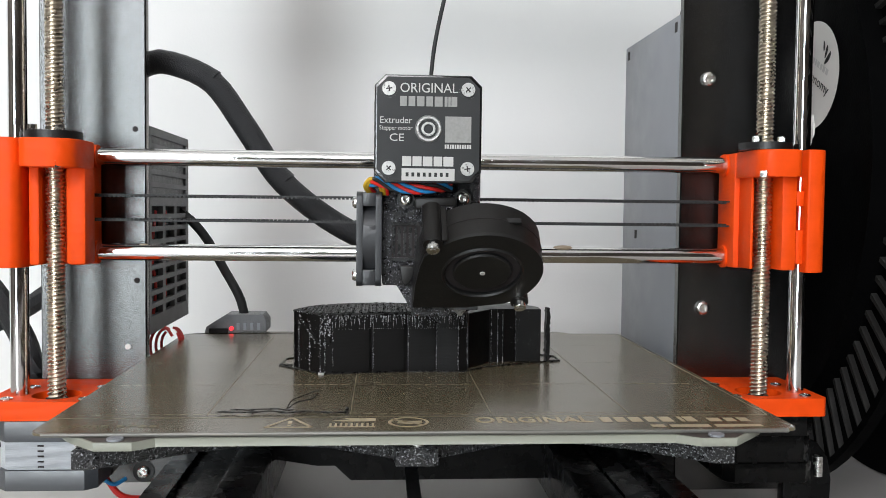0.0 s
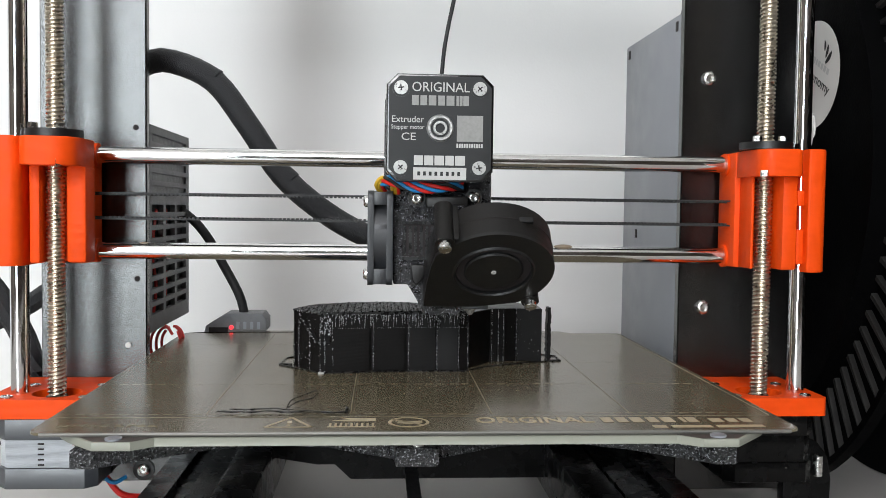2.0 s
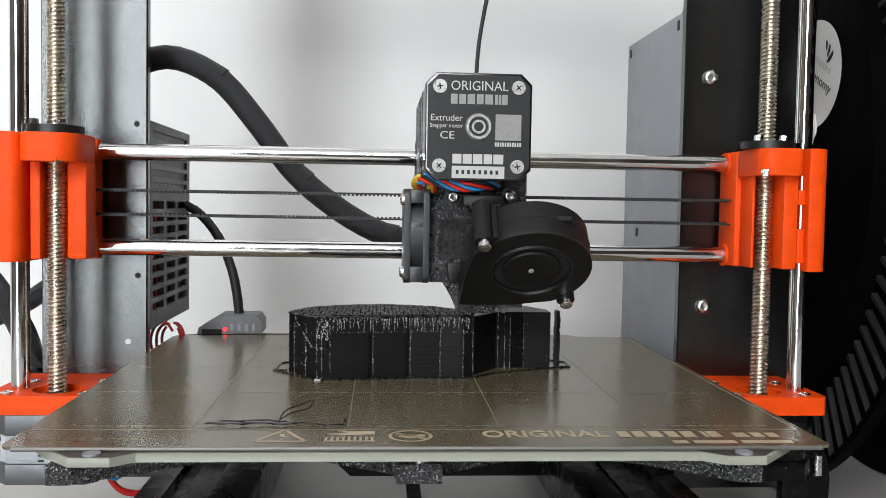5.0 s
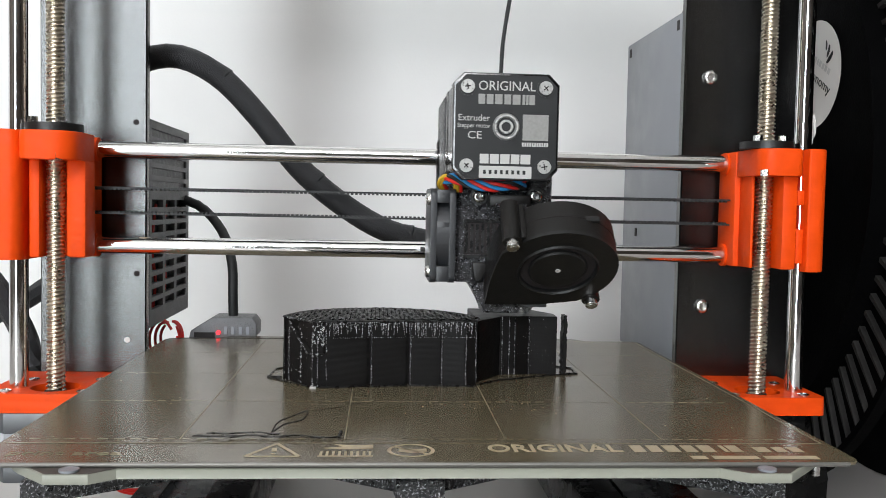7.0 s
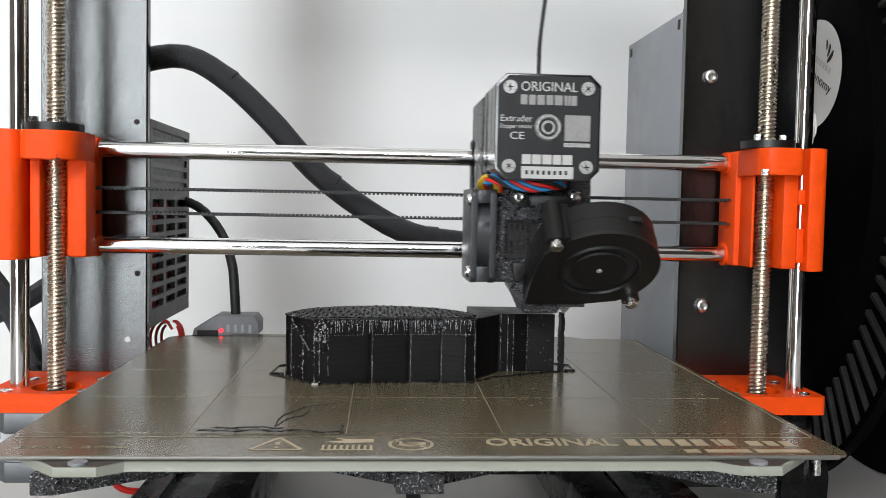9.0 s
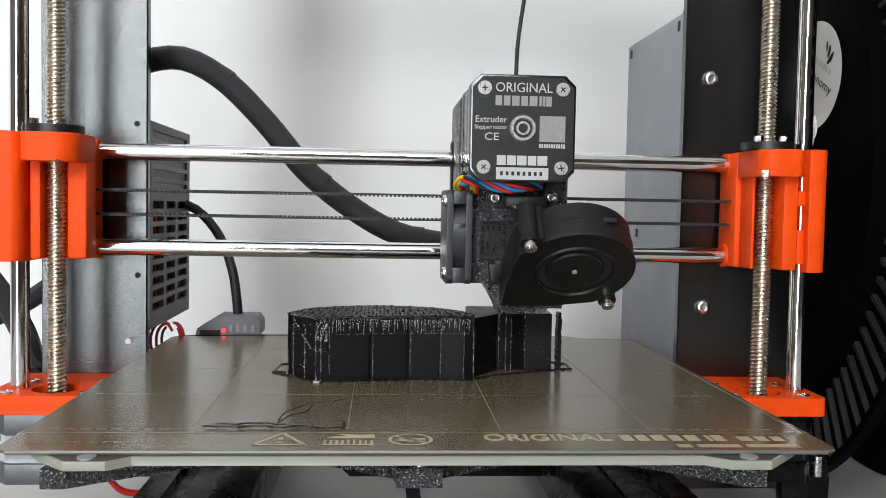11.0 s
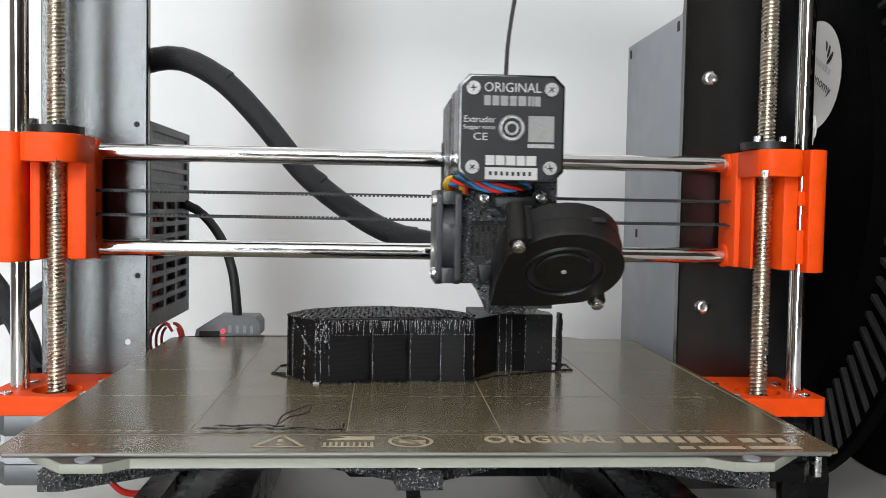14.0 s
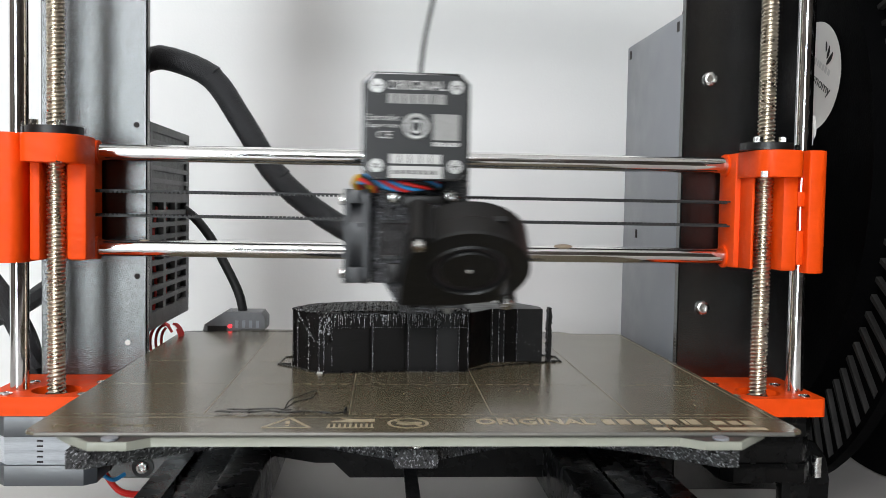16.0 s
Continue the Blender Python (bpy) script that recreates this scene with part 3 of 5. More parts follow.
def heated_bed():
    t = thing("heated_bed", "heated print bed with a brown-coated steel sheet", "print bed", pose(0, YB0, 0))
    HW, D = 0.1269, 0.241
    bm = bmesh.new()
    HR = HW + 0.0022      # the sheet sits a little off centre
    pts = rounded(-HW, HR, 0, D - 0.008, [0.004, 0.004, 0.004, 0.008], 5)
    i = next(k for k, p in enumerate(pts) if p[1] > D - 0.0081 and p[0] < HW - 0.011)
    pts = pts[:i + 1] + [(0.10, D - 0.008), (0.094, D), (-0.094, D), (-0.10, D - 0.008)] + pts[i + 1:]
    prism(bm, pts, BED - 0.0009, BED, "z", 0.0002)
    sheet = part("steel_sheet", bm, PEI, t, "olive-brown coated spring steel sheet", 0)
    # bare folded lip along the front
    part("front_edge", tube(bmesh.new(), [(-HW + 0.004, -0.0001, BED - 0.0006), (HR - 0.004, -0.0001, BED - 0.0006)], 0.0007, 8), EDGE, sheet)
    for s in (-HW, HR):
        part("side_edge", tube(bmesh.new(), [(s * 0.9992, 0.004, BED - 0.0005), (s * 0.9992, D - 0.02, BED - 0.0005)], 0.0005, 6), EDGE, sheet)
    bm = bmesh.new()
    f = -0.0012
    pts = [(-0.119, 0.009), (-0.1155, 0.004), (-0.1045, -0.0068), (-0.0925, -0.0068), (-0.0865, f), (0.0855, f), (0.0925, -0.0068), (0.1045, -0.0068), (0.1185, 0.008), (0.122, 0.014), (0.122, 0.232), (-0.122, 0.232), (-0.122, 0.014)]
    prism(bm, pts, BED - 0.0042, BED - 0.0014, "z", 0.0003)
    board = part("heater_board", bm, PCB, t, "pale green-grey heater board edge", 25)
    bm = bmesh.new()
    prism(bm, [(u * 0.997, v + 0.0006) for u, v in pts], BED - 0.0013, BED - 0.00122, "z")
    part("board_face", bm, PCBTOP, board)
    bm = bmesh.new()
    prism(bm, [(u * 0.995, v + 0.0012) for u, v in pts], BED - 0.00428, BED - 0.00421, "z")
    part("board_underside", bm, PCBTOP, board)
    for x in (-0.0985, 0.0985):
        part("solder_pad", C((x, -0.0036, BED - 0.0013), (x, -0.0036, BED - 0.0006), 0.0027, 20), CASE, board)

    # printing on the sheet, 0.1 mm proud
    zt = BED + 0.0001
    def place(u, v):
        return (u, v, zt)
    def line(bm, u0, v0, u1, v1, w):
        d = Vector((u1 - u0, v1 - v0))
        nrm = Vector((-d.y, d.x)).normalized() * w / 2
        bm.faces.new([bm.verts.new(place(*q)) for q in ((u0 - nrm.x, v0 - nrm.y), (u1 - nrm.x, v1 - nrm.y), (u1 + nrm.x, v1 + nrm.y), (u0 + nrm.x, v0 + nrm.y))])
    grid = [(-0.125, 0.0207, 0.1268, 0.0207, 0.0005), (0.1268, 0.0207, 0.1268, 0.226, 0.0005)]
    grid += [(-0.1255 + 0.0505 * k, 0.0255, -0.1247 + 0.0505 * k, 0.226, 0.00034) for k in range(1, 5)]
    for g in grid:
        bm = bmesh.new()
        line(bm, *g)
        part("grid_line", bm, TANFAINT, sheet, "faint tan grid line", 0)
    bm = bmesh.new()
    for k in range(4):
        v = 0.0255 + 0.0535 * k
        u = -0.12
        while u < 0.117:
            line(bm, u, v, u + 0.0034, v, 0.0004)
            u += 0.005
    tagged(part("dashed_lines", bm, TANFAINT, sheet, "faint dashed grid lines", 0), kind="stuff")
    words("lettering", "ORIGINAL", 0.0112, Matrix.Translation((0.0396, 0.01455, zt)), TAN, sheet, 0.0412, 0.0002)
    def letter_bars(ws, u0, u1, v0, v1):
        """A brand word as plain upright bars, one for each letter."""
        u, k = u0, (u1 - u0) / sum(ws)
        for w in ws:
            if w > 0.25:
                bm = bmesh.new()
                blocks(bm, [1], u, u + w * k * 0.74, v0, v1, place, 0.0)
                part("brand_bar", bm, TAN, sheet, "", 0)
            u += w * k
    letter_bars([.9, .9, 1, .9, 1, .2, .35, .9], 0.0635, 0.0990, 0.0108, 0.0182)
    letter_bars([1.1, .9, .9], 0.1020, 0.1180, 0.0108, 0.0162)
    for a, b in ((0.079, 0.0838), (0.0856, 0.0996), (0.1014, 0.118)):
        bm = bmesh.new()
        blocks(bm, [1], a, b, 0.0030, 0.0066, place, 0.0)
        part("name_bar", bm, TAN, sheet, "", 0)
    bm = bmesh.new()
    tri = [(-0.0525, 0.0062), (-0.0369, 0.0062), (-0.0447, 0.0200)]
    for a, b in zip(tri, tri[1:] + tri[:1]):
        line(bm, *a, *b, 0.0013)
    line(bm, -0.0449, 0.0152, -0.0446, 0.0112, 0.0015)
    line(bm, -0.0447, 0.0095, -0.0447, 0.0082, 0.0013)
    part("warning_triangle", bm, TAN, sheet, "tan printed warning triangle", 0)
    bm = bmesh.new()
    for k in range(9):
        line(bm, -0.0308 + k * 0.0018, 0.0068, -0.0308 + k * 0.0018, 0.0115, 0.0008)
    line(bm, -0.0316, 0.0064, -0.0156, 0.0064, 0.0011)
    prism(bm, [(-0.0305, 0.0150), (-0.024, 0.0140), (-0.0155, 0.0148), (-0.0155, 0.0188), (-0.021, 0.0182), (-0.0275, 0.0192), (-0.024, 0.0170)], zt - 0.00005, zt, "z")
    part("hand_symbol", bm, TAN, sheet, "", 0)
    bm = bmesh.new()
    n = 40
    rings = [[bm.verts.new(place(-0.0042 + q * 0.0071 * math.cos(k * math.tau / n), 0.0125 + q * 0.0071 * math.sin(k * math.tau / n))) for k in range(n)] for q in (0.84, 1)]
    for k in range(n):
        bm.faces.new((rings[0][k], rings[0][(k + 1) % n], rings[1][(k + 1) % n], rings[1][k]))
    line(bm, -0.0092, 0.0165, 0.0008, 0.0085, 0.0011)
    prism(bm, [(-0.0082, 0.0115), (-0.004, 0.0098), (0.0005, 0.0115), (0.0005, 0.0145), (-0.003, 0.0140), (-0.0075, 0.0148)], zt - 0.00005, zt, "z")
    part("forbidden_symbol", bm, TAN, sheet, "", 0)
    rnd, bm = random.Random(9), bmesh.new()
    for k in range(150):
        u, v = (rnd.gauss(-0.085, 0.016), rnd.gauss(0.085, 0.012)) if k < 60 else ((rnd.gauss(0.05, 0.03), rnd.gauss(0.075, 0.012)) if k < 110 else (rnd.uniform(-0.12, 0.12), rnd.uniform(0.025, 0.2)))
        r = rnd.uniform(0.00012, 0.0004)
        bm.faces.new([bm.verts.new((u + r * math.cos(a) * rnd.uniform(0.6, 1.4), v + r * math.sin(a), zt)) for a in (0, 1.3, 2.5, 3.8, 5.1)])
    tagged(part("dust", bm, TAN, sheet, "pale specks of dust", 0), kind="stuff")
    words("area_lettering", "print area", 0.0055, Matrix.Translation((-0.104, 0.0095, zt)), FAINT, sheet, 0.032)

    # carriage plate under the board, with arms reaching to the corners and the middle
    z0, z1 = 0.0953, 0.1018
    bm = bmesh.new()
    half = [(0.006, 0.0095), (0.0065, 0.02), (0.030, 0.035), (0.055, 0.040), (0.078, 0.030), (0.1035, 0.0095), (0.1105, 0.0095), (0.1105, 0.020), (0.085, 0.055), (0.075, 0.075), (0.075, 0.15), (0.11, 0.205), (0.10, 0.215), (0.06, 0.19), (0.0, 0.19)]
    pts = half + [(-u - (0.0062 if u > 0.1 and v < 0.03 else 0.0025), v) for u, v in half[::-1][1:]]
    prism(bm, pts, z0, z1, "z", 0.0004)
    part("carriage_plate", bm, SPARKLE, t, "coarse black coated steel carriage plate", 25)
    for x, y in ((-0.001, 0.0135), (-0.1115, 0.0135), (0.107, 0.0135)):
        part("spacer", C((x, y, z1), (x, y, BED - 0.0042), 0.003, 16), STEEL, t)
        part("nut", C((x, y - 0.002, z1 + 0.0016), (x, y - 0.002, z1 + 0.0036), 0.0046, 20, r2=0.0032), STEEL, t)
    # cable cover on the rear edge, with its red light
    bm = bmesh.new()
    prism(bm, [(-0.1175, 0.1085), (-0.1155, 0.1085), (-0.083, 0.1085), (-0.081, 0.110), (-0.081, 0.1165), (-0.0835, 0.1200), (-0.1045, 0.1200), (-0.1165, 0.1125)], D + 0.0002, D + 0.020, "y", 0.0008)
    cover = part("cable_cover", bm, MODULE, t, "dark grey plastic cable cover with a red light")
    part("slot", B(-0.1145, -0.1035, D - 0.0004, D + 0.001, 0.1090, 0.1118), DARK, cover)
    part("light", C((-0.1015, D - 0.0008, 0.1118), (-0.1015, D + 0.001, 0.1118), 0.0012, 14), GLOW, cover)
    for k in range(4):
        part("cover_rib", B(-0.0985 + 0.004 * k, -0.0968 + 0.004 * k, D - 0.0006, D + 0.001, 0.1108, 0.1150), CASE, cover)
    return t


bed = heated_bed()


# ---------------------------------------------------------------- the print and what lies on the bed
def printed_block():
    t = thing("printed_part", "black half-finished plastic print with panelled sides on the bed", "printed part", pose(0, YB0, 0))
    o = -YB0
    z0, H = BED + 0.0001, 0.0262
    def groove(p, q, w=0.0019, deep=0.0022):
        """Outline from p to q that ends in a recess next to q."""
        d = Vector((q[0] - p[0], q[1] - p[1])).normalized()
        nrm = Vector((-d.y, d.x)) * deep
        a = Vector(q) - d * w
        return [tuple(a), tuple(a + nrm), tuple(Vector(q) + nrm), q]
    front = [(-0.0534, o - 0.0195), (-0.0405, o - 0.0368), (-0.0350, o - 0.0360), (-0.0170, o - 0.0331), (-0.0012, o - 0.0308), (0.0116, o - 0.0302), (0.0216, o - 0.0305), (0.0258, o - 0.0292)]
    pts = [front[0], front[1], front[2]]
    for p, q in zip(front[2:], front[3:-1]):
        pts += groove(p, q) if q[0] < 0.0 else groove(p, q, 0.0008, 0.001)
    pts += [front[-1]]
    back = [(0.0285 - 0.0415 * (1 - math.cos(a)), o - 0.029 + 0.040 * math.sin(a)) for a in [radians(12 + 156 * k / 16) for k in range(17)]]
    back = [(u, max(v, o - 0.025)) for u, v in back]
    bm = prism(bmesh.new(), pts + back, z0, z0 + H, "z")
    block = part("main_block", bm, PRINT, t, "", 25)
    # rough stringy band under the top edge
    bm = bmesh.new()
    rnd = random.Random(4)
    for (a, b) in zip(front[2:-1], front[3:]):
        L = math.hypot(b[0] - a[0], b[1] - a[1])
        n = int(L / 0.0008)
        for k in range(n):
            f = (k + rnd.random() * 0.6) / n
            u, v = a[0] + (b[0] - a[0]) * f, a[1] + (b[1] - a[1]) * f
            h = rnd.choice((0.002, 0.004, 0.0058, 0.0058, 0.0062)) * rnd.uniform(0.7, 1.0)
            top = z0 + H - rnd.random() * 0.001
            wd = rnd.uniform(0.00014, 0.00036)
            cyl(bm, (u, v - 0.0001, top), (u + rnd.uniform(-0.0006, 0.0006), v - 0.0002, top - h), wd, 6, wd * 0.6)
    tagged(part("stringy_band", bm, ROUGHPRINT, block), kind="stuff")
    # seams: rows of tiny beads along the upright corners
    bm = bmesh.new()
    for u, v in front[1:] + [(-0.0534, o - 0.0195), (-0.051, o - 0.0232), (-0.0455, o - 0.0305), (-0.0385, o - 0.0366)]:
        z = z0 + 0.0005
        while z < z0 + H - 0.004:
            if rnd.random() < 0.75:
                r = rnd.uniform(0.00014, 0.00040)
                bmesh.ops.create_icosphere(bm, subdivisions=1, radius=r, matrix=Matrix.Translation((u + rnd.uniform(-0.0002, 0.0002), v - 0.0002, z)) @ Matrix.Diagonal((1, 1, 1.8, 1)))
            z += rnd.uniform(0.0004, 0.0011)
    tagged(part("seam", bm, ROUGHPRINT, block), kind="stuff")
    # sloping gusset on the left face
    bm = bmesh.new()
    a, b, c = Vector((-0.0505, o - 0.0237, z0 + H)), Vector((-0.0352, o - 0.0366, z0 + H)), Vector((-0.0412, o - 0.0366, z0 + H - 0.0125))
    d, e = Vector((-0.0490, o - 0.0252, z0 + H - 0.003)), Vector((-0.0352, o - 0.0366, z0 + H - 0.013))
    vs = [bm.verts.new(v) for v in (a, d, c, e, b)]
    ws = [bm.verts.new(v + Vector((-0.0014, -0.0018, 0)) * k) for v, k in ((a, 1), (d, 0.5), (c, 0.2), (e, 0.2), (b, 0.2))]
    bm.faces.new(ws)
    for k in range(5):
        bm.faces.new((vs[k], vs[(k + 1) % 5], ws[(k + 1) % 5], ws[k]))
    part("gusset", bm, PRINT, block, "", 0)
    bm = bmesh.new()
    lip = Vector((-0.0010, -0.0016, 0))
    for p, q, m in ((a, c, 26), (d, c, 18), (c, e, 8), (a, b, 20)):
        for k in range(m):
            if rnd.random() < 0.6:
                at = p.lerp(q, (k + rnd.random() * 0.5) / m) + lip + Vector((0, -0.0003, rnd.uniform(-0.0003, 0.0003)))
                bmesh.ops.create_icosphere(bm, subdivisions=1, radius=rnd.uniform(0.0002, 0.00042), matrix=Matrix.Translation(at) @ Matrix.Diagonal((1.3, 1, 1.3, 1)))
    for k in range(34):                  # loose specks over the left faces
        f = rnd.random()
        at = Vector((-0.0534 + 0.0129 * f, o - 0.0195 - 0.0173 * f - 0.0002, z0 + rnd.random() * H * 0.95))
        bmesh.ops.create_icosphere(bm, subdivisions=1, radius=rnd.uniform(0.00015, 0.00035), matrix=Matrix.Translation(at))
    tagged(part("gusset_specks", bm, ROUGHPRINT, block), kind="stuff")
    bm = bmesh.new()                     # dotted line under the rough band
    for p, q in zip(front[2:-1], front[3:]):
        m = int(math.hypot(q[0] - p[0], q[1] - p[1]) / 0.0008)
        for k in range(m):
            f = (k + 0.4 * rnd.random()) / m
            bmesh.ops.create_icosphere(bm, subdivisions=1, radius=rnd.uniform(0.00014, 0.00026), matrix=Matrix.Translation((p[0] + (q[0] - p[0]) * f, p[1] + (q[1] - p[1]) * f - 0.0002, z0 + H - 0.0066)))
    tagged(part("dotted_line", bm, ROUGHPRINT, block), kind="stuff")
    # scuffed pale patch beside the gusset
    bm = bmesh.new()
    for k in range(70):
        u, z = -0.0405 + rnd.random() * 0.0052, z0 + H - 0.0008 - rnd.random() * 0.0085
        v = o - 0.0370 + (u + 0.0405) * 0.15 - 0.0004
        bmesh.ops.create_icosphere(bm, subdivisions=1, radius=rnd.uniform(0.0002, 0.0005), matrix=Matrix.Translation((u, v, z)) @ Matrix.Diagonal((1, 0.6, 1.8, 1)))
    tagged(part("scuffed_patch", bm, ROUGHPRINT, block), kind="stuff")
    # raised honeycomb on top
    bm = bmesh.new()
    def inside(u, v):
        poly, c, j = front + back, False, len(front + back) - 1
        for i in range(len(poly)):
            if (poly[i][1] > v) != (poly[j][1] > v) and u < (poly[j][0] - poly[i][0]) * (v - poly[i][1]) / (poly[j][1] - poly[i][1]) + poly[i][0]:
                c = not c
            j = i
        return c
    def bar(p, q):
        d = Vector((q[0] - p[0], q[1] - p[1]))
        nrm = Vector((-d.y, d.x)).normalized() * 0.00028
        prism(bm, [(p[0] - nrm.x, p[1] - nrm.y), (q[0] - nrm.x, q[1] - nrm.y), (q[0] + nrm.x, q[1] + nrm.y), (p[0] + nrm.x, p[1] + nrm.y)], z0 + H, z0 + H + 0.0007)
    st = 0.0034
    for i in range(-4, 40):
        for j in range(-2, 26):
            u, v = -0.06 + i * st + (j % 2) * st / 2, o - 0.04 + j * st * 0.62
            for du, dv in ((st / 2, st * 0.62), (-st / 2, st * 0.62)):
                if inside(u, v) and inside(u + du, v + dv):
                    bar((u, v), (u + du, v + dv))
    part("infill_grid", bm, FIL, block, "open grid of infill lines", 0)
    bm = bmesh.new()
    rim = front + back
    for p, q in zip(rim, rim[1:] + rim[:1]):
        cyl(bm, (*p, z0 + H), (*q, z0 + H), 0.0005, 6)
    part("rim", bm, FIL, block)
    # the narrower second block
    bm = bmesh.new()
    p2 = [(0.027, o - 0.0245), (0.034, o - 0.0150), (0.0385, o - 0.0072), (0.0425, o - 0.0069), (0.0428, o - 0.0062), (0.0455, o - 0.006), (0.0458, o - 0.0068), (0.0512, o - 0.0055), (0.0515, o - 0.0062), (0.0638, o - 0.0066), (0.0642, o + 0.004), (0.055, o + 0.022), (0.027, o + 0.022)]
    prism(bm, p2, z0, z0 + H - 0.0006, "z", 0.0003)
    blk = part("side_block", bm, PRINT, t, "", 25)
    bm = bmesh.new()
    for u, v in ((0.0395, o - 0.0075), (0.0428, o - 0.0070), (0.0452, o - 0.0068), (0.0515, o - 0.0066)):
        z = z0
        while z < z0 + H - 0.003:
            dz = rnd.uniform(0.0008, 0.004)
            cyl(bm, (u + rnd.uniform(-0.0001, 0.0001), v, z), (u, v, min(z + dz, z0 + H - 0.0008)), rnd.uniform(0.00012, 0.00026), 6)
            z += dz + rnd.uniform(0.0002, 0.0018)
    for k in range(40):
        u = rnd.uniform(0.040, 0.0635)
        bmesh.ops.create_icosphere(bm, subdivisions=1, radius=rnd.uniform(0.00010, 0.00024), matrix=Matrix.Translation((u, o - 0.0072, z0 + rnd.random() * H * 0.95)))
    tagged(part("ridge", bm, ROUGHPRINT, blk), kind="stuff")
    bm = bmesh.new()
    z = z0
    ring = None
    while z < z0 + H + 0.0006:
        a, b = 0.0665 + rnd.uniform(-0.0003, 0.0003), 0.0682 + rnd.uniform(-0.0003, 0.0003)
        row = [bm.verts.new(q) for q in ((a, o - 0.007, z), (b, o - 0.007, z), (b, o - 0.001, z), (a, o - 0.001, z))]
        if ring:
            for k in range(4):
                bm.faces.new((ring[k], ring[(k + 1) % 4], row[(k + 1) % 4], row[k]))
        else:
            bm.faces.new(row[::-1])
        ring = row
        z += 0.0009
    bm.faces.new(ring)
    part("thin_pillar", bm, PRINT, t, "", 0)
    # skirt line round the foot
    sk = [(-0.0400, o - 0.0385), (-0.0535, o - 0.024), (-0.0605, o - 0.0165), (-0.0592, o + 0.002), (-0.054, o + 0.006), (-0.02, o + 0.034), (0.04, o + 0.034), (0.0739, o + 0.0081), (0.0735, o - 0.0053), (0.060, o - 0.0095), (0.035, o - 0.022), (0.024, o - 0.0335), (-0.002, o - 0.033), (-0.02, o - 0.0355)]
    bm = bmesh.new()
    for p, q in zip(sk, sk[1:] + sk[:1]):
        cyl(bm, (*p, z0 + 0.0002), (*q, z0 + 0.0002), 0.00038, 6)
    for (u, v, du) in ((-0.0605, o - 0.0165, 0.006), (0.0735, o - 0.0053, -0.005)):
        cyl(bm, (u, v, z0 + 0.0002), (u + du, v - 0.001, z0 + 0.0004), 0.0005, 6)
    part("skirt_line", bm, FIL, t)
    part("purge_blob", B(-0.0413, -0.0387, o - 0.0395, o - 0.0378, BED, BED + 0.0007, 0.0002), INK, t)
    return t


block = printed_block()


def filament_scrap():
    t = thing("filament_scrap", "stray string of black filament lying on the bed", "filament", pose(0, YB0, 0))
    o, z, rnd = -YB0, BED + 0.0006, random.Random(2)
    pts = [(-0.0715 + 0.0454 * k / 22, o - 0.1152 + 0.0008 * math.sin(k * 0.9) + 0.0010 * math.sin(math.pi * k / 22), z + 0.0003 * rnd.random()) for k in range(23)]
    part("strand", tube(bmesh.new(), pts, lambda f: 0.00024 + 0.00036 * math.sin(f * 17) ** 2 * math.sin(f * 41) ** 2, 8), FIL, t)
    pts = [(u, v + 0.0012 + 0.0005 * math.sin(i * 1.7), w + 0.0006) for i, (u, v, w) in enumerate(pts[2:14])]
    part("strand", tube(bmesh.new(), pts, 0.00028, 8), FIL, t)
    loop = [(-0.0475, o - 0.1128, z + 0.0005), (-0.0460, o - 0.108, z + 0.0028), (-0.0415, o - 0.1035, z + 0.004), (-0.0372, o - 0.1015, z + 0.005), (-0.0385, o - 0.1045, z + 0.003), (-0.0440, o - 0.1070, z + 0.002), (-0.0468, o - 0.1120, z + 0.001)]
    part("strand", tube(bmesh.new(), curve_points(loop, 36), 0.00026, 8), FIL, t)
    part("strand", tube(bmesh.new(), curve_points([(-0.0375, o - 0.1015, z + 0.005), (-0.030, o - 0.094, z + 0.0042), (-0.015, o - 0.078, z + 0.003)], 18), 0.00009, 6), FIL, t)
    part("strand", tube(bmesh.new(), [(-0.0262, o - 0.1150, z), (-0.0258, o - 0.1120, z + 0.0009)], 0.0006, 8), FIL, t)
    return t


scrap = filament_scrap()

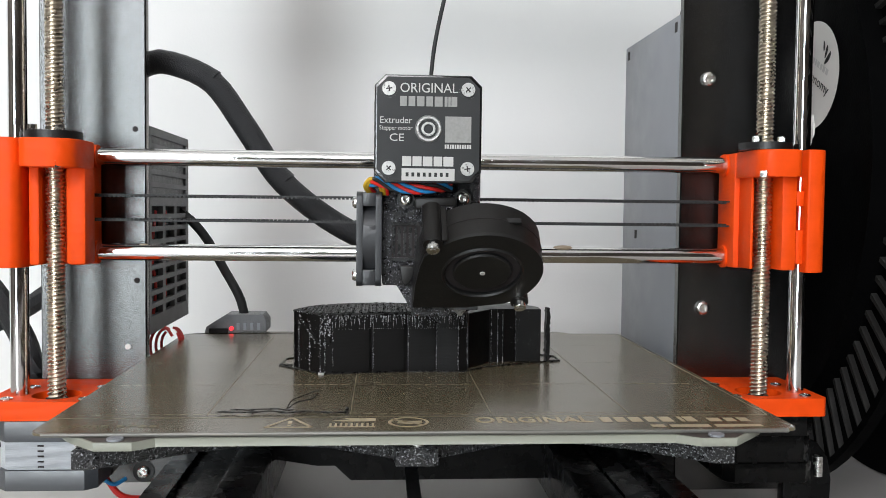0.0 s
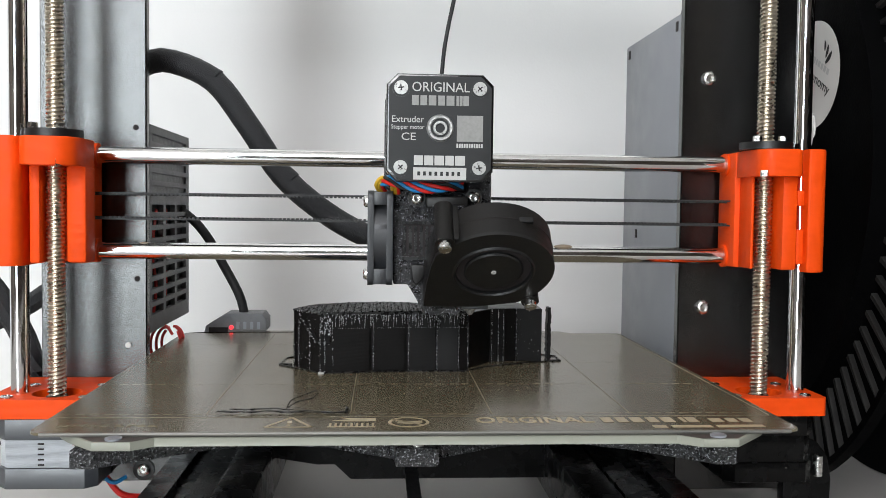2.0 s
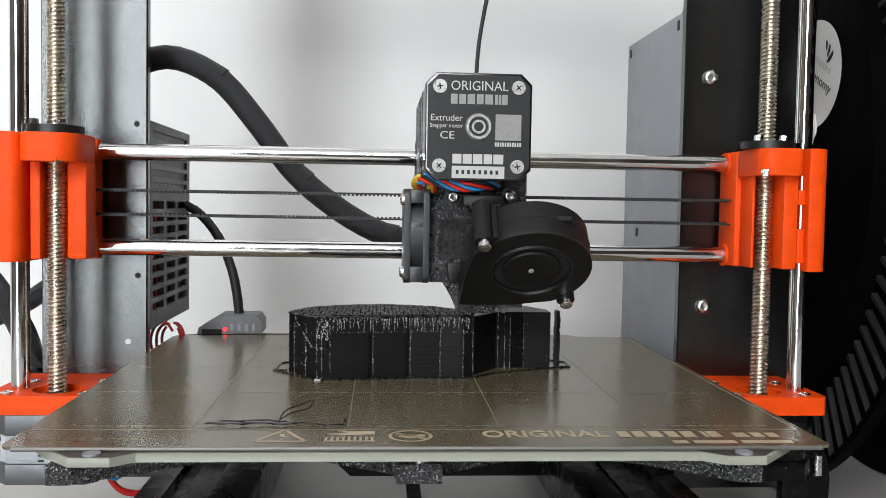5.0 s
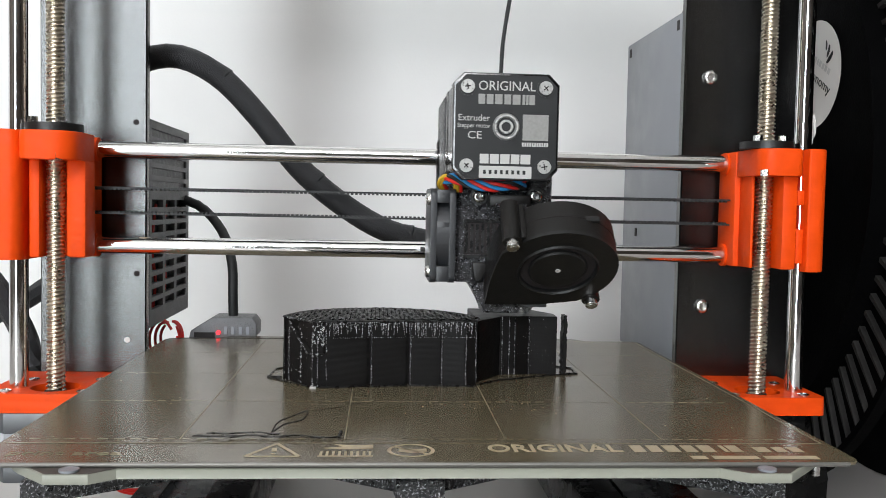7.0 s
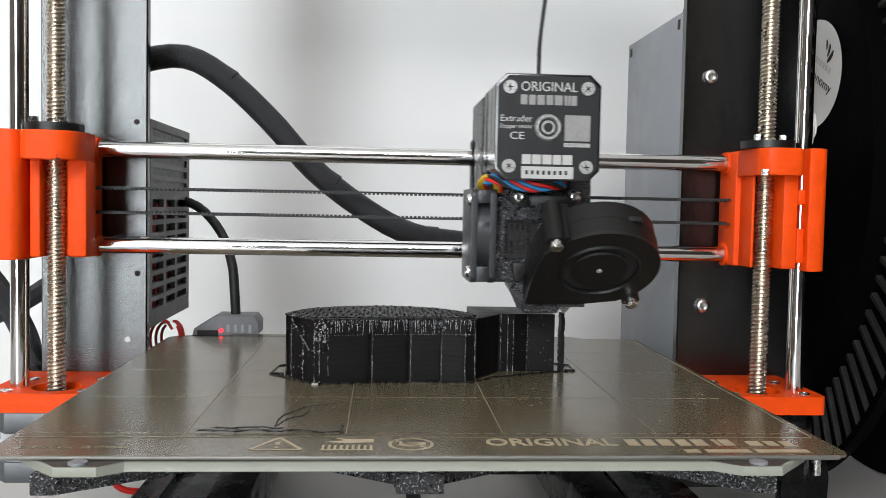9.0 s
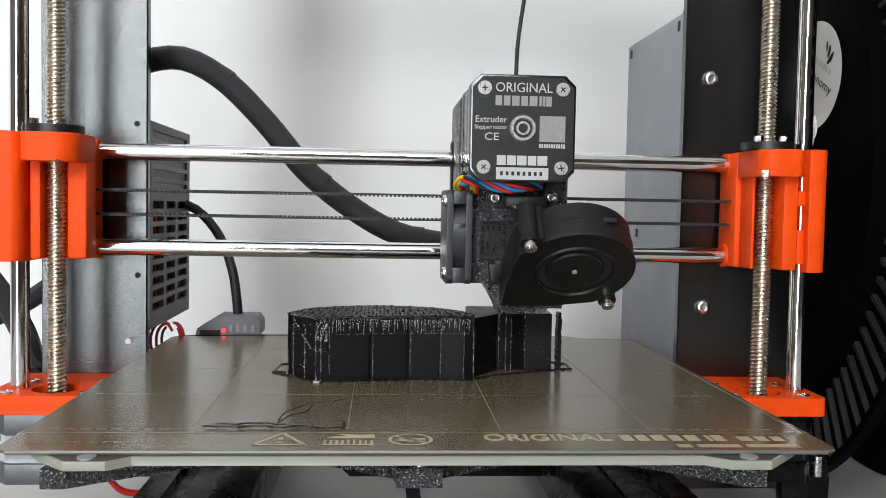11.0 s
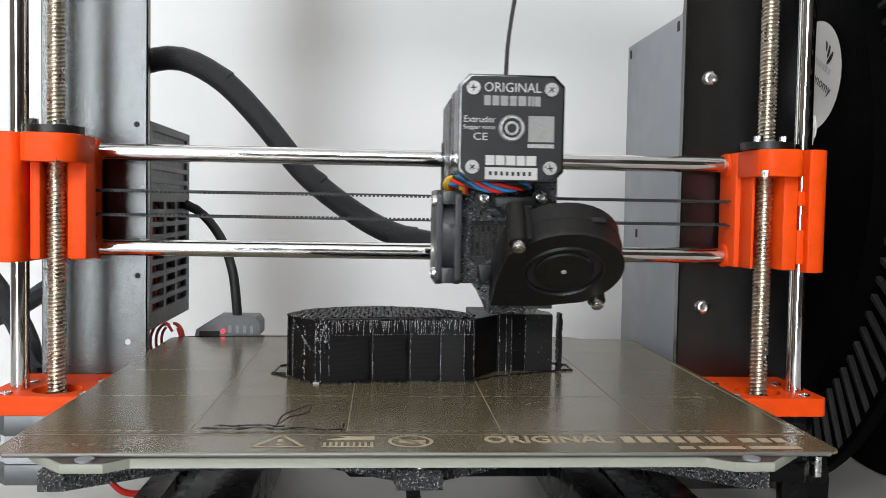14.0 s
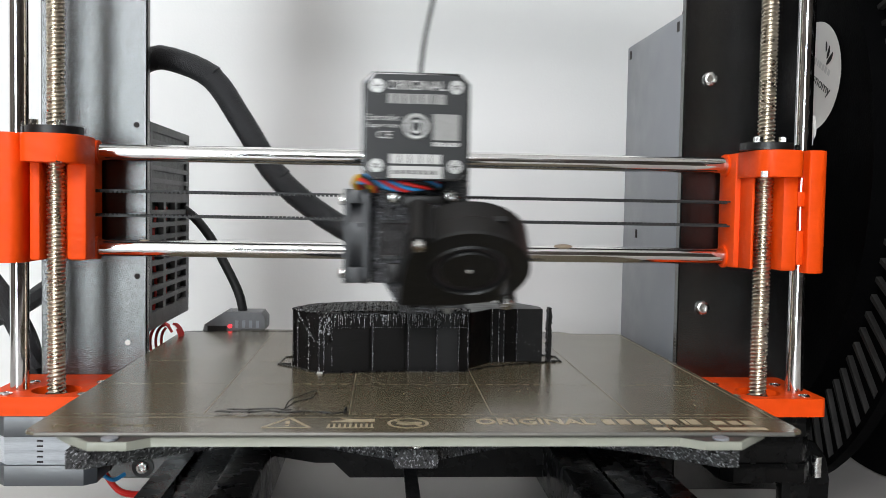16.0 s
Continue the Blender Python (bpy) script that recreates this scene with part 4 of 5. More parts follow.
# ---------------------------------------------------------------- the print head (its origin moves along x; 0 is the motor's middle)
def print_head():
    t = thing("print_head", "black extruder print head with stepper motor, fan and blower", "print head", pose(0.0042, 0, 0))
    zc, yf = 0.215, -0.0813
    def sq(h, c):
        return [(-h + c, zc - h), (h - c, zc - h), (h, zc - h + c), (h, zc + h - c), (h - c, zc + h), (-h + c, zc + h), (-h, zc + h - c), (-h, zc - h + c)]
    motor = part("stepper_motor", prism(bmesh.new(), sq(0.0211, 0.0042), yf, yf + 0.010, "y", 0.0006), GLOSS, t, "black stepper motor with a printed label", 30)
    part("laminated_core", prism(bmesh.new(), sq(0.0209, 0.0045), yf + 0.0102, yf + 0.030, "y", 0.0003), GLOSS, motor, "", 30)
    part("end_bell", prism(bmesh.new(), sq(0.0211, 0.0042), yf + 0.0302, yf + 0.040, "y", 0.0006), GLOSS, motor, "", 30)
    part("label_plate", prism(bmesh.new(), sq(0.0202, 0.0042), yf - 0.0001, yf + 0.0004, "y"), LABEL, motor, "matt black label with grey print", 0)
    for u in (-1, 1):
        for v in (-1, 1):
            x, z = u * 0.0155, zc + v * 0.0155
            part("screw_recess", C((x, yf - 0.0003, z), (x, yf + 0.0002, z), 0.0036, 24), BLACK, motor)
            bm = C((x, yf - 0.0011, z), (x, yf, z), 0.0027, 20)
            screw = part("label_screw", bm, ZINC, motor, "bright cross-head screw")
            bm = bmesh.new()
            for k in range(2):
                a = radians(25 + 90 * k + 17 * u * v)
                s = Vector((math.cos(a), 0, math.sin(a))) * 0.0012
                cyl(bm, Vector((x, yf - 0.0010, z)) - s, Vector((x, yf - 0.0010, z)) + s, 0.00030, 6)
            part("cross_recess", bm, DARK, screw)
    bm = bmesh.new()
    seg, prof = 32, ((0.0054, 0.0002), (0.0048, -0.0010), (0.0040, -0.0010), (0.0036, 0.0002), (0.0028, 0.0002), (0.0027, -0.0006), (0.0019, -0.0006), (0.0018, 0.0003), (0.0001, 0.0003))
    rows = [[bm.verts.new((r * math.cos(k * math.tau / seg), yf + d - 0.0002, zc + r * math.sin(k * math.tau / seg))) for k in range(seg)] for r, d in prof]
    for g, h in zip(rows, rows[1:]):
        for k in range(seg):
            bm.faces.new((g[k], g[(k + 1) % seg], h[(k + 1) % seg], h[k]))
    part("shaft_bearing", bm, ZINC, motor, "round steel shaft bearing")
    yl = yf - 0.00022
    def place(u, v):
        return (u, yl, zc + v)
    def thin_word(ws, x0, x1, v0, v1):
        """A word as plain blocks, one for each letter's width."""
        total, u = sum(ws), x0
        for w in ws:
            d = (x1 - x0) * w / total
            if w > 0.25:
                bm = bmesh.new()
                blocks(bm, [1], u, u + d * 0.80, v0, v1, place, 0.0)
                part("brand_bar", bm, PATCH, motor, "", 0)
            u += d
    thin_word([.8, .8, .9, .8, .95, .35, .3, .7], -0.0112, 0.0118, 0.0088, 0.0127)
    bm = bmesh.new()
    blocks(bm, [.9, .9, .95, .85, 1], -0.0102, 0.0105, -0.0146, -0.0108, place, 0.12)
    blocks(bm, [1], -0.0104, 0.0105, -0.0203, -0.0155, place, 0.0)
    panel = part("brand_panel", bm, INK, motor, "", 0)
    bm = bmesh.new()
    blocks(bm, [1] * 8, -0.0088, 0.0092, -0.0187, -0.0171, lambda u, v: (u, yl - 0.0001, zc + v), 0.5)
    tagged(part("panel_bars", bm, LABEL, panel, "", 0), kind="stuff")
    bm = bmesh.new()
    blocks(bm, [1] * 11, 0.0065, 0.0172, -0.0076, -0.0060, place, 0.3)
    part("serial_bars", bm, INK, motor, "", 0)
    bm = bmesh.new()
    blocks(bm, [1], 0.0066, 0.0169, -0.0052, 0.0050, place, 0.0)
    part("blank_patch", bm, PATCH, motor, "plain grey square on the label", 0)
    up = pose(0, 0, 0, 90, 0, 0)
    words("lettering", "ORIGINAL", 0.0053, Matrix.Translation((0.0001, yl, zc + 0.0158)) @ up, INK, motor, 0.0226)
    words("lettering", "Extruder", 0.0036, Matrix.Translation((-0.0128, yl, zc + 0.0032)) @ up, INK, motor, 0.0125)
    words("lettering", "Stepper motor", 0.0024, Matrix.Translation((-0.0128, yl, zc + 0.0002)) @ up, INK, motor, 0.0130)
    words("lettering", "CE", 0.0042, Matrix.Translation((-0.0124, yl, zc - 0.0036)) @ up, INK, motor, 0.0056)

    # extruder body and carriage behind the motor
    body = part("extruder_body", B(-0.0176, 0.0150, -0.0605, -0.012, 0.1515, 0.1905, 0.001), PRINTED, t, "black printed extruder body with grainy layers")
    part("upper_body", B(-0.0215, 0.0225, -0.0408, 0.004, 0.186, 0.232, 0.0015), PRINTED, body)
    part("side_body", B(0.0130, 0.0236, -0.058, -0.012, 0.160, 0.2025, 0.0012), PRINTED, body)
    part("carriage", B(-0.0215, 0.0225, -0.0115, 0.0145, 0.152, 0.2165, 0.002), SATIN, body)
    bm = bmesh.new()
    for k in range(6):
        x = -0.0135 + 0.0023 * k
        box(bm, x, x + 0.0012, -0.0615, -0.0603, 0.1640, 0.1760)
    box(bm, -0.0142, 0.0010, -0.0618, -0.0603, 0.1767, 0.1780)
    box(bm, -0.0142, 0.0010, -0.0618, -0.0603, 0.1618, 0.1632)
    part("grille", bm, FIL, body, "", 0)
    # Dark panel that paints the shade behind the grille bars.
    part("grille_shade", B(-0.0138, 0.0006, -0.0610, -0.0603, 0.1632, 0.1767), DARK, body)
    for x, z in ((-0.0081, 0.1876), (0.0156, 0.1880)):
        part("screw_boss", C((x, -0.0625, z), (x, -0.0600, z), 0.0036, 24), BLACK, body)
        socket_screw("body_screw", body, (x, -0.0625, z), (0, -1, 0), 0.0027, 0.0018, STEEL)
    part("cover", B(-0.0045, 0.0125, -0.0700, -0.0605, 0.1835, 0.1885, 0.001), SATIN, body)
    part("cover_lip", B(-0.0020, 0.0110, -0.0708, -0.0690, 0.1828, 0.1848, 0.0005), PRINTED, body)
    # duct and nozzle shroud
    bm = prism(bmesh.new(), [(-0.0120, 0.1520), (-0.0055, 0.1425), (-0.0048, 0.1385), (0.010, 0.1385), (0.012, 0.1425), (0.012, 0.152)], -0.0595, -0.040, "y", 0.0006)
    part("nozzle_duct", bm, PRINTED, t, "black printed air duct")
    part("duct_clip", prism(bmesh.new(), [(-0.0105, 0.1600), (-0.0050, 0.1600), (-0.0040, 0.1570), (-0.0060, 0.1530), (-0.0080, 0.1515), (-0.0095, 0.1530)], -0.0635, -0.060, "y", 0.0005), SATIN, body)
    part("heater_block", B(0.010, 0.024, -0.05, -0.03, 0.1400, 0.1480, 0.0005), MOTOR, body)
    part("nozzle", C((0.017, -0.04, 0.1400), (0.017, -0.04, 0.1365), 0.0035, 20, r2=0.0008), ZINC, body)

    # square hot-end fan, seen edge on
    x0, x1, y0, y1, z0, z1 = -0.0283, -0.0179, -0.067, -0.028, 0.1515, 0.1905
    fan = None
    for a, b in ((x0, x0 + 0.0026), (x1 - 0.0026, x1)):
        p = part("fan_frame", prism(bmesh.new(), rounded(y0, y1, z0, z1, 0.003), a, b, "x", 0.0003), FAN, fan if fan else t, "black square cooling fan" if not fan else "")
        fan = fan or p
    cy, cz = (y0 + y1) / 2, (z0 + z1) / 2
    part("fan_duct", C((x0 + 0.0024, cy, cz), (x1 - 0.0024, cy, cz), 0.0196, 40), FAN, fan)
    for a, b in ((z0 + 0.0005, 0.1584), (0.1668, 0.1768), (0.1846, z1 - 0.0005)):
        part("fan_post", B(x0 + 0.0025, x1 - 0.0025, y0 + 0.0003, y0 + 0.010, a, b, 0.0003), FAN, fan)
    for v in (z0 + 0.0045, z1 - 0.0045):
        socket_screw("fan_screw", fan, (x0, y0 + 0.0045, v), (-1, 0, 0), 0.0024, 0.0018, STEEL)
    part("fan_hub", C((x0 + 0.0002, cy, cz), (x0 + 0.002, cy, cz), 0.011, 28), SATIN, fan)

    # tilted radial blower
    tau = radians(50)
    n, v = Vector((0, -math.cos(tau), -math.sin(tau))), Vector((0, -math.sin(tau), math.cos(tau)))
    M = Matrix(((1, 0, 0, 0.0219), (0, v.y, n.y, -0.0825), (0, v.z, n.z, 0.1586), (0, 0, 0, 1))) @ Matrix.Scale(1.042, 4)
    R, Rh = 0.0232, 0.0145
    arc = [(R * math.cos(radians(a)), R * math.sin(radians(a))) for a in range(-62, 146, 6)]
    outline = arc + [(-0.0225, 0.0100), (-0.0240, 0.0030), (-0.0252, -0.0080), (-0.0258, -0.0235), (-0.0040, -0.0235), (0.000, -0.0225)]
    hole = [(Rh * math.cos(k * math.tau / 36), Rh * math.sin(k * math.tau / 36)) for k in range(36)]
    def local(name, bm, m, parent, label="", smooth=35):
        bm.transform(M)
        return part(name, bm, m, parent, label, smooth)
    bm = prism(bmesh.new(), outline, -0.0150, -0.0012, "z", 0.0008)
    blower = local("blower", bm, SATIN, t, "black radial part-cooling blower")
    bm = bmesh.new()
    for h in (-0.0012, 0.0002):
        vo, vi = [bm.verts.new((a, b, h)) for a, b in outline], [bm.verts.new((a, b, h)) for a, b in hole]
        es = [bm.edges.new((q[i], q[(i + 1) % len(q)])) for q in (vo, vi) for i in range(len(q))]
        bmesh.ops.triangle_fill(bm, edges=es, use_beauty=True)
        if h < 0:
            keep = (vo, vi)
        else:
            for p, q in zip(keep, (vo, vi)):
                for i in range(len(p)):
                    bm.faces.new((p[i], p[(i + 1) % len(p)], q[(i + 1) % len(q)], q[i]))
    local("face_plate", bm, BLACK, blower)
    bm = bmesh.new()
    rings = [[bm.verts.new((r * math.cos(k * math.tau / 40), r * math.sin(k * math.tau / 40), h)) for k in range(40)] for r, h in ((Rh, 0.0002), (Rh + 0.0006, 0.0009), (Rh + 0.0013, 0.0002))]
    for g, h in zip(rings, rings[1:]):
        for k in range(40):
            bm.faces.new((g[k], g[(k + 1) % 40], h[(k + 1) % 40], h[k]))
    local("inlet_lip", bm, BLACK, blower)
    local("inlet_floor", cyl(bmesh.new(), (0, 0, -0.0013), (0, 0, -0.0011), Rh + 0.0003, 36), DARK, blower)
    bm = bmesh.new()
    prof = ((0.0113, -0.0011), (0.0113, -0.0003), (0.0106, 0.0003), (0.0096, 0.0002), (0.0001, 0.0002))
    rows = [[bm.verts.new((r * math.cos(k * math.tau / 40), r * math.sin(k * math.tau / 40), h)) for k in range(40)] for r, h in prof]
    for g, h in zip(rows, rows[1:]):
        for k in range(40):
            bm.faces.new((g[k], g[(k + 1) % 40], h[(k + 1) % 40], h[k]))
    local("impeller_hub", bm, BLACK, blower)
    local("hub_mark", cyl(bmesh.new(), (0, 0, 0.0002), (0, 0, 0.0005), 0.0010, 14), INK, blower)
    for (a, b), depth in (((-0.0198, 0.0178), 0.017), ((0.0166, -0.0192), 0.008)):
        local("ear", cyl(bmesh.new(), (a, b, -depth), (a, b, 0.0006), 0.0036, 24), SATIN, blower)
        local("ear_bridge", box(bmesh.new(), *sorted((a * 0.72, a)), *sorted((b * 0.72, b + (0.001 if b > 0 else -0.001))), -depth, -0.001, 0.0006), SATIN, blower)
        bm = cyl(bmesh.new(), (a, b, 0.0006), (a, b, 0.0034), 0.0025, 20)
        bmesh.ops.bevel(bm, geom=list(bm.edges), offset=0.0003, segments=1, affect="EDGES")
        cyl(bm, (a, b, 0.0034), (a, b, 0.0036), 0.0013, 6)
        local("ear_screw", bm, STEEL, blower, "bright steel cap screw")
    seam = [(q[0] * 1.004, q[1] * 1.004, -0.0078) for q in arc[6:]]
    local("case_seam", tube(bmesh.new(), seam, 0.00016, 6), DARK, blower)
    a = radians(66)
    local("latch", box(bmesh.new(), R * math.cos(a) - 0.0035, R * math.cos(a) + 0.0035, R * math.sin(a) - 0.001, R * math.sin(a) + 0.0007, -0.0092, -0.0070, 0.0003), BLACK, blower)

    # coloured motor wires twisted together under the motor
    path = curve_points([(-0.0205, -0.050, 0.1890), (-0.0232, -0.060, 0.1935), (-0.0195, -0.0690, 0.1945), (-0.0125, -0.0725, 0.1925), (-0.0040, -0.0735, 0.1915), (0.0045, -0.0720, 0.1925), (0.0105, -0.0660, 0.1930)], 48)
    wires = None
    for k, m in enumerate((RED, BLUE, RED, BLUE, RUBBER)):
        pts = []
        for i, p in enumerate(path):
            q = i * 0.26 + k * math.tau / 5
            pts.append(p + Vector((0, 0.0013 * math.cos(q), 0.0015 * math.sin(q))))
        p = part("wire", tube(bmesh.new(), pts, 0.00078, 8), m, wires if wires else t, "twisted coloured motor wires" if not wires else "")
        wires = wires or p
    for k, m in enumerate((YELLOW, YELLOW, RED)):
        o = 0.0012 * k
        part("wire", tube(bmesh.new(), curve_points([(-0.0215 + o, -0.055, 0.1885), (-0.0250 + o, -0.062, 0.1925), (-0.0225 + o, -0.066, 0.1958), (-0.0190 + o, -0.066, 0.1935), (-0.0180 + o, -0.062, 0.1895)], 24), 0.0008, 8), m, wires)
    return t


head = print_head()

fil = thing("filament", "thin black filament strand running up from the print head", "filament", pose(0.0042, 0, 0))
part("strand", tube(bmesh.new(), curve_points([(0.0012, -0.046, 0.230), (0.0018, -0.046, 0.240), (0.0022, -0.045, 0.255), (0.0045, -0.044, 0.275), (0.0085, -0.042, 0.30), (0.016, -0.040, 0.335)], 30), 0.0009, 10), RUBBER, fil)


# ---------------------------------------------------------------- the spool beside the printer
def spool():
    t = thing("filament_spool", "large black filament spool with a white paper label", "filament spool")
    X, yc, zc, r1, R = 0.207, 0.107, 0.2085, 0.1525, 0.186
    W = 0.09
    n = 96
    def disc(bm, r, x0, x1, rin=0.0):
        prev = None
        for rr, x in ((rin, x0), (r, x0), (r, x1), (rin, x1)):
            row = [bm.verts.new((x, yc + rr * math.cos(k * math.tau / n), zc + rr * math.sin(k * math.tau / n))) for k in range(n)]
            if prev:
                for k in range(n):
                    bm.faces.new((prev[k], prev[(k + 1) % n], row[(k + 1) % n], row[k]))
            prev = row
        return bm
    flange = part("flange", disc(bmesh.new(), r1, X, X + 0.004, 0.026), SPOOL, t)
    part("outer_ring", disc(bmesh.new(), R, X + 0.010, X + 0.013, r1 - 0.004), SPOOL, flange)
    part("ring_lip", disc(bmesh.new(), R + 0.0010, X + 0.007, X + 0.013, R - 0.0025), SPOOL, flange)
    part("inner_lip", disc(bmesh.new(), r1 + 0.0008, X - 0.0015, X + 0.0105, r1 - 0.0012), SPOOL, flange)
    rib = None
    for k in range(104):
        bm = bmesh.new()
        a = k * math.tau / 104
        d = Vector((0, math.cos(a), math.sin(a)))
        s = Vector((0, -math.sin(a), math.cos(a)))
        c = Vector((0, yc, zc))
        q = [c + d * (r1 + 0.001), c + d * (R - 0.003) + s * 0.007]
        vs = []
        for p in q:
            for x, w in ((X + 0.0072, 0.0012 if p is q[0] else 0.0004), (X + 0.0102, 0.0013 if p is q[0] else 0.0005)):
                for sg in (-1, 1):
                    vs.append(bm.verts.new(p + s * w * sg + Vector((x, 0, 0))))
        for f in ((0, 1, 5, 4), (0, 2, 3, 1), (4, 5, 7, 6), (0, 4, 6, 2), (1, 3, 7, 5)):
            bm.faces.new([vs[i] for i in f])
        part("rib", bm, RIBS, flange, "", 0)
    part("wound_filament", disc(bmesh.new(), 0.145, X + 0.0135, X + W, 0.05), RUBBER, t)
    part("flange", disc(bmesh.new(), R, X + W, X + W + 0.004, 0.026), SPOOL, t, "plain black flange")
    part("hub", disc(bmesh.new(), 0.030, X - 0.0005, X + W + 0.004, 0.024), SPOOL, t)
    # round label: its middle and radius on the flange
    ly, lz, lr, xl = 0.0150, 0.2540, 0.0275, X - 0.0004
    bm = bmesh.new()
    c = [bm.verts.new((xl, ly + lr * math.cos(k * math.tau / 48), lz + lr * math.sin(k * math.tau / 48))) for k in range(48)]
    bm.faces.new(c)
    lab = part("paper_label", bm, WHITE, t, "round white paper label", 0)
    turn = Matrix.Translation((xl - 0.0002, ly, lz)) @ Matrix(((0, 0, -1, 0), (-1, 0, 0, 0), (0, 1, 0, 0), (0, 0, 0, 1))) @ pose(0, 0, 0, 0, 0, -30)
    words("lettering", "Economy", 0.0072, turn @ Matrix.Translation((0.006, 0.000, 0)), BLACK, lab, 0.028)
    def onlabel(u, v):
        return tuple(turn @ Vector((u, v, 0)))
    bm = bmesh.new()
    blocks(bm, [.8, .9, .4, .9, .6, .9, .8, .9, .9], -0.012, 0.016, 0.0062, 0.0092, onlabel, 0.25)
    part("brand_bars", bm, INK, lab, "", 0)
    bm = bmesh.new()
    for k, (u, v, a, s) in enumerate(((0.004, 0.0185, 35, 0.8), (0.0075, 0.0170, 10, 1.0), (0.0105, 0.0150, -20, 1.2))):
        pts = [(0.0019 * s * math.sin(q) * (0.6 + 0.4 * math.cos(q / 2)), 0.0034 * s * math.cos(q)) for q in [j * math.tau / 14 for j in range(14)]]
        ca, sa = math.cos(radians(a)), math.sin(radians(a))
        bm.faces.new([bm.verts.new(onlabel(u + x * ca - y * sa, v - 0.001 + x * sa + y * ca)) for x, y in pts])
    part("leaf_mark", bm, BLACK, lab, "", 0)
    bm = bmesh.new()
    for k in range(3):
        blocks(bm, [2, 1, 1.5], -0.004, 0.008 - 0.002 * k, -0.0085 - k * 0.0032, -0.0075 - k * 0.0032, onlabel, 0.3)
    part("small_print_bars", bm, INK, lab, "", 0)
    bm, rnd = bmesh.new(), random.Random(5)
    bmesh.ops.create_icosphere(bm, subdivisions=3, radius=1)
    for v in bm.verts:
        v.co *= 1 + 0.35 * noise.noise(v.co * 2.2)
    bm.transform(Matrix.Translation((X - 0.003, 0.0130, 0.2262)) @ Matrix.Diagonal((0.0022, 0.006, 0.0095, 1)))
    part("torn_tape", bm, WHITE, lab, "crumpled piece of pale tape", 30)
    return t


spool()

# ---------------------------------------------------------------- bending cables, built of short rigid pieces
def resample(ctrl, n):
    P = curve_points(ctrl, 160)
    s = [0]
    for a, b in zip(P, P[1:]):
        s.append(s[-1] + (b - a).length)
    out, j = [], 0
    for k in range(n + 1):
        d = s[-1] * k / n
        while j < len(s) - 2 and s[j + 1] < d:
            j += 1
        out.append(P[j].lerp(P[j + 1], (d - s[j]) / max(1e-9, s[j + 1] - s[j])))
    return out, s[-1]


def bending(name, label, r, A, D, n, material, group):
    """Pieces along a cable whose shape goes from A (at 0) to D (at 1)."""
    pa, la = resample(A, n)
    pd, ld = resample(D, n)
    root = thing(name, label, "cable")
    L = max(la, ld) / n
    bm = bmesh.new()
    prof = [(-0.80, 0.93), (-0.6, 1.0), (0.6, 1.0), (0.80, 0.93)]
    rows = [[bm.verts.new((r * q * math.cos(k * math.tau / 20), r * q * math.sin(k * math.tau / 20), z * L)) for k in range(20)] for z, q in prof]
    for g, h in zip(rows, rows[1:]):
        for k in range(20):
            bm.faces.new((g[k], g[(k + 1) % 20], h[(k + 1) % 20], h[k]))
    bm.faces.new(rows[0][::-1])
    bm.faces.new(rows[-1])
    me = mesh_of(bm, material, 60, name)
    pieces = []
    for k in range(n):
        ob = new("sleeve_piece", me)
        ob.parent = root
        pieces.append(ob)
    return pieces, pa, pd


def piece_poses(pa, pd, s):
    P = [a + (d - a) * s for a, d in zip(pa, pd)]
    out = []
    for k in range(len(P) - 1):
        d = (P[k + 1] - P[k]).normalized()
        side = Vector((0, 1, 0))
        x = side.cross(d).normalized()
        y = d.cross(x)
        m = Matrix((x, y, d)).transposed().to_4x4()
        m.translation = (P[k] + P[k + 1]) / 2
        out.append(m)
    return out


Y1 = 0.045
HEAD_A = [(-0.150, Y1, 0.249), (-0.1366, Y1, 0.2571), (-0.1245, Y1, 0.2583), (-0.1028, Y1, 0.2490), (-0.0855, Y1, 0.2258), (-0.0678, Y1, 0.1994), (-0.0450, Y1, 0.1800), (-0.0200, Y1, 0.1665), (0.006, 0.040, 0.160)]
HEAD_D = [(-0.150, Y1, 0.249), (-0.1376, Y1, 0.2557), (-0.1168, Y1, 0.2580), (-0.0964, Y1, 0.2473), (-0.0728, Y1, 0.2259), (-0.0488, Y1, 0.1997), (-0.0200, Y1, 0.1785), (0.0035, Y1, 0.1672), (0.030, 0.043, 0.1635), (0.050, 0.040, 0.162)]
sleeve, sl_a, sl_d = bending("cable_sleeve", "thick black braided cable sleeve to the print head", 0.0062, HEAD_A, HEAD_D, 34, SLEEVE, "")
for k in (8, 19, 28):
    # an overlap of the wrapped sleeve, open towards the print head
    bm = bmesh.new()
    rows = [[bm.verts.new((q * math.cos(a), q * math.sin(a), z)) for a in [math.pi + radians(8 * j - 72) for j in range(19)]] for q, z in ((0.0060, -0.0055), (0.00635, -0.002), (0.0069, 0.003), (0.0060, 0.0036))]
    for g, h in zip(rows, rows[1:]):
        for j in range(18):
            bm.faces.new((g[j], g[j + 1], h[j + 1], h[j]))
    part("overlap", bm, SLEEVE, sleeve[k])
BED_A = [(-0.0950, 0.110, 0.117), (-0.0982, 0.108, 0.130), (-0.1075, 0.108, 0.147), (-0.1165, 0.108, 0.163), (-0.126, 0.107, 0.175), (-0.138, 0.106, 0.184)]
BED_D = [(-0.0950, 0.068, 0.117), (-0.0952, 0.067, 0.132), (-0.0965, 0.072, 0.149), (-0.104, 0.085, 0.166), (-0.119, 0.098, 0.180), (-0.138, 0.106, 0.186)]
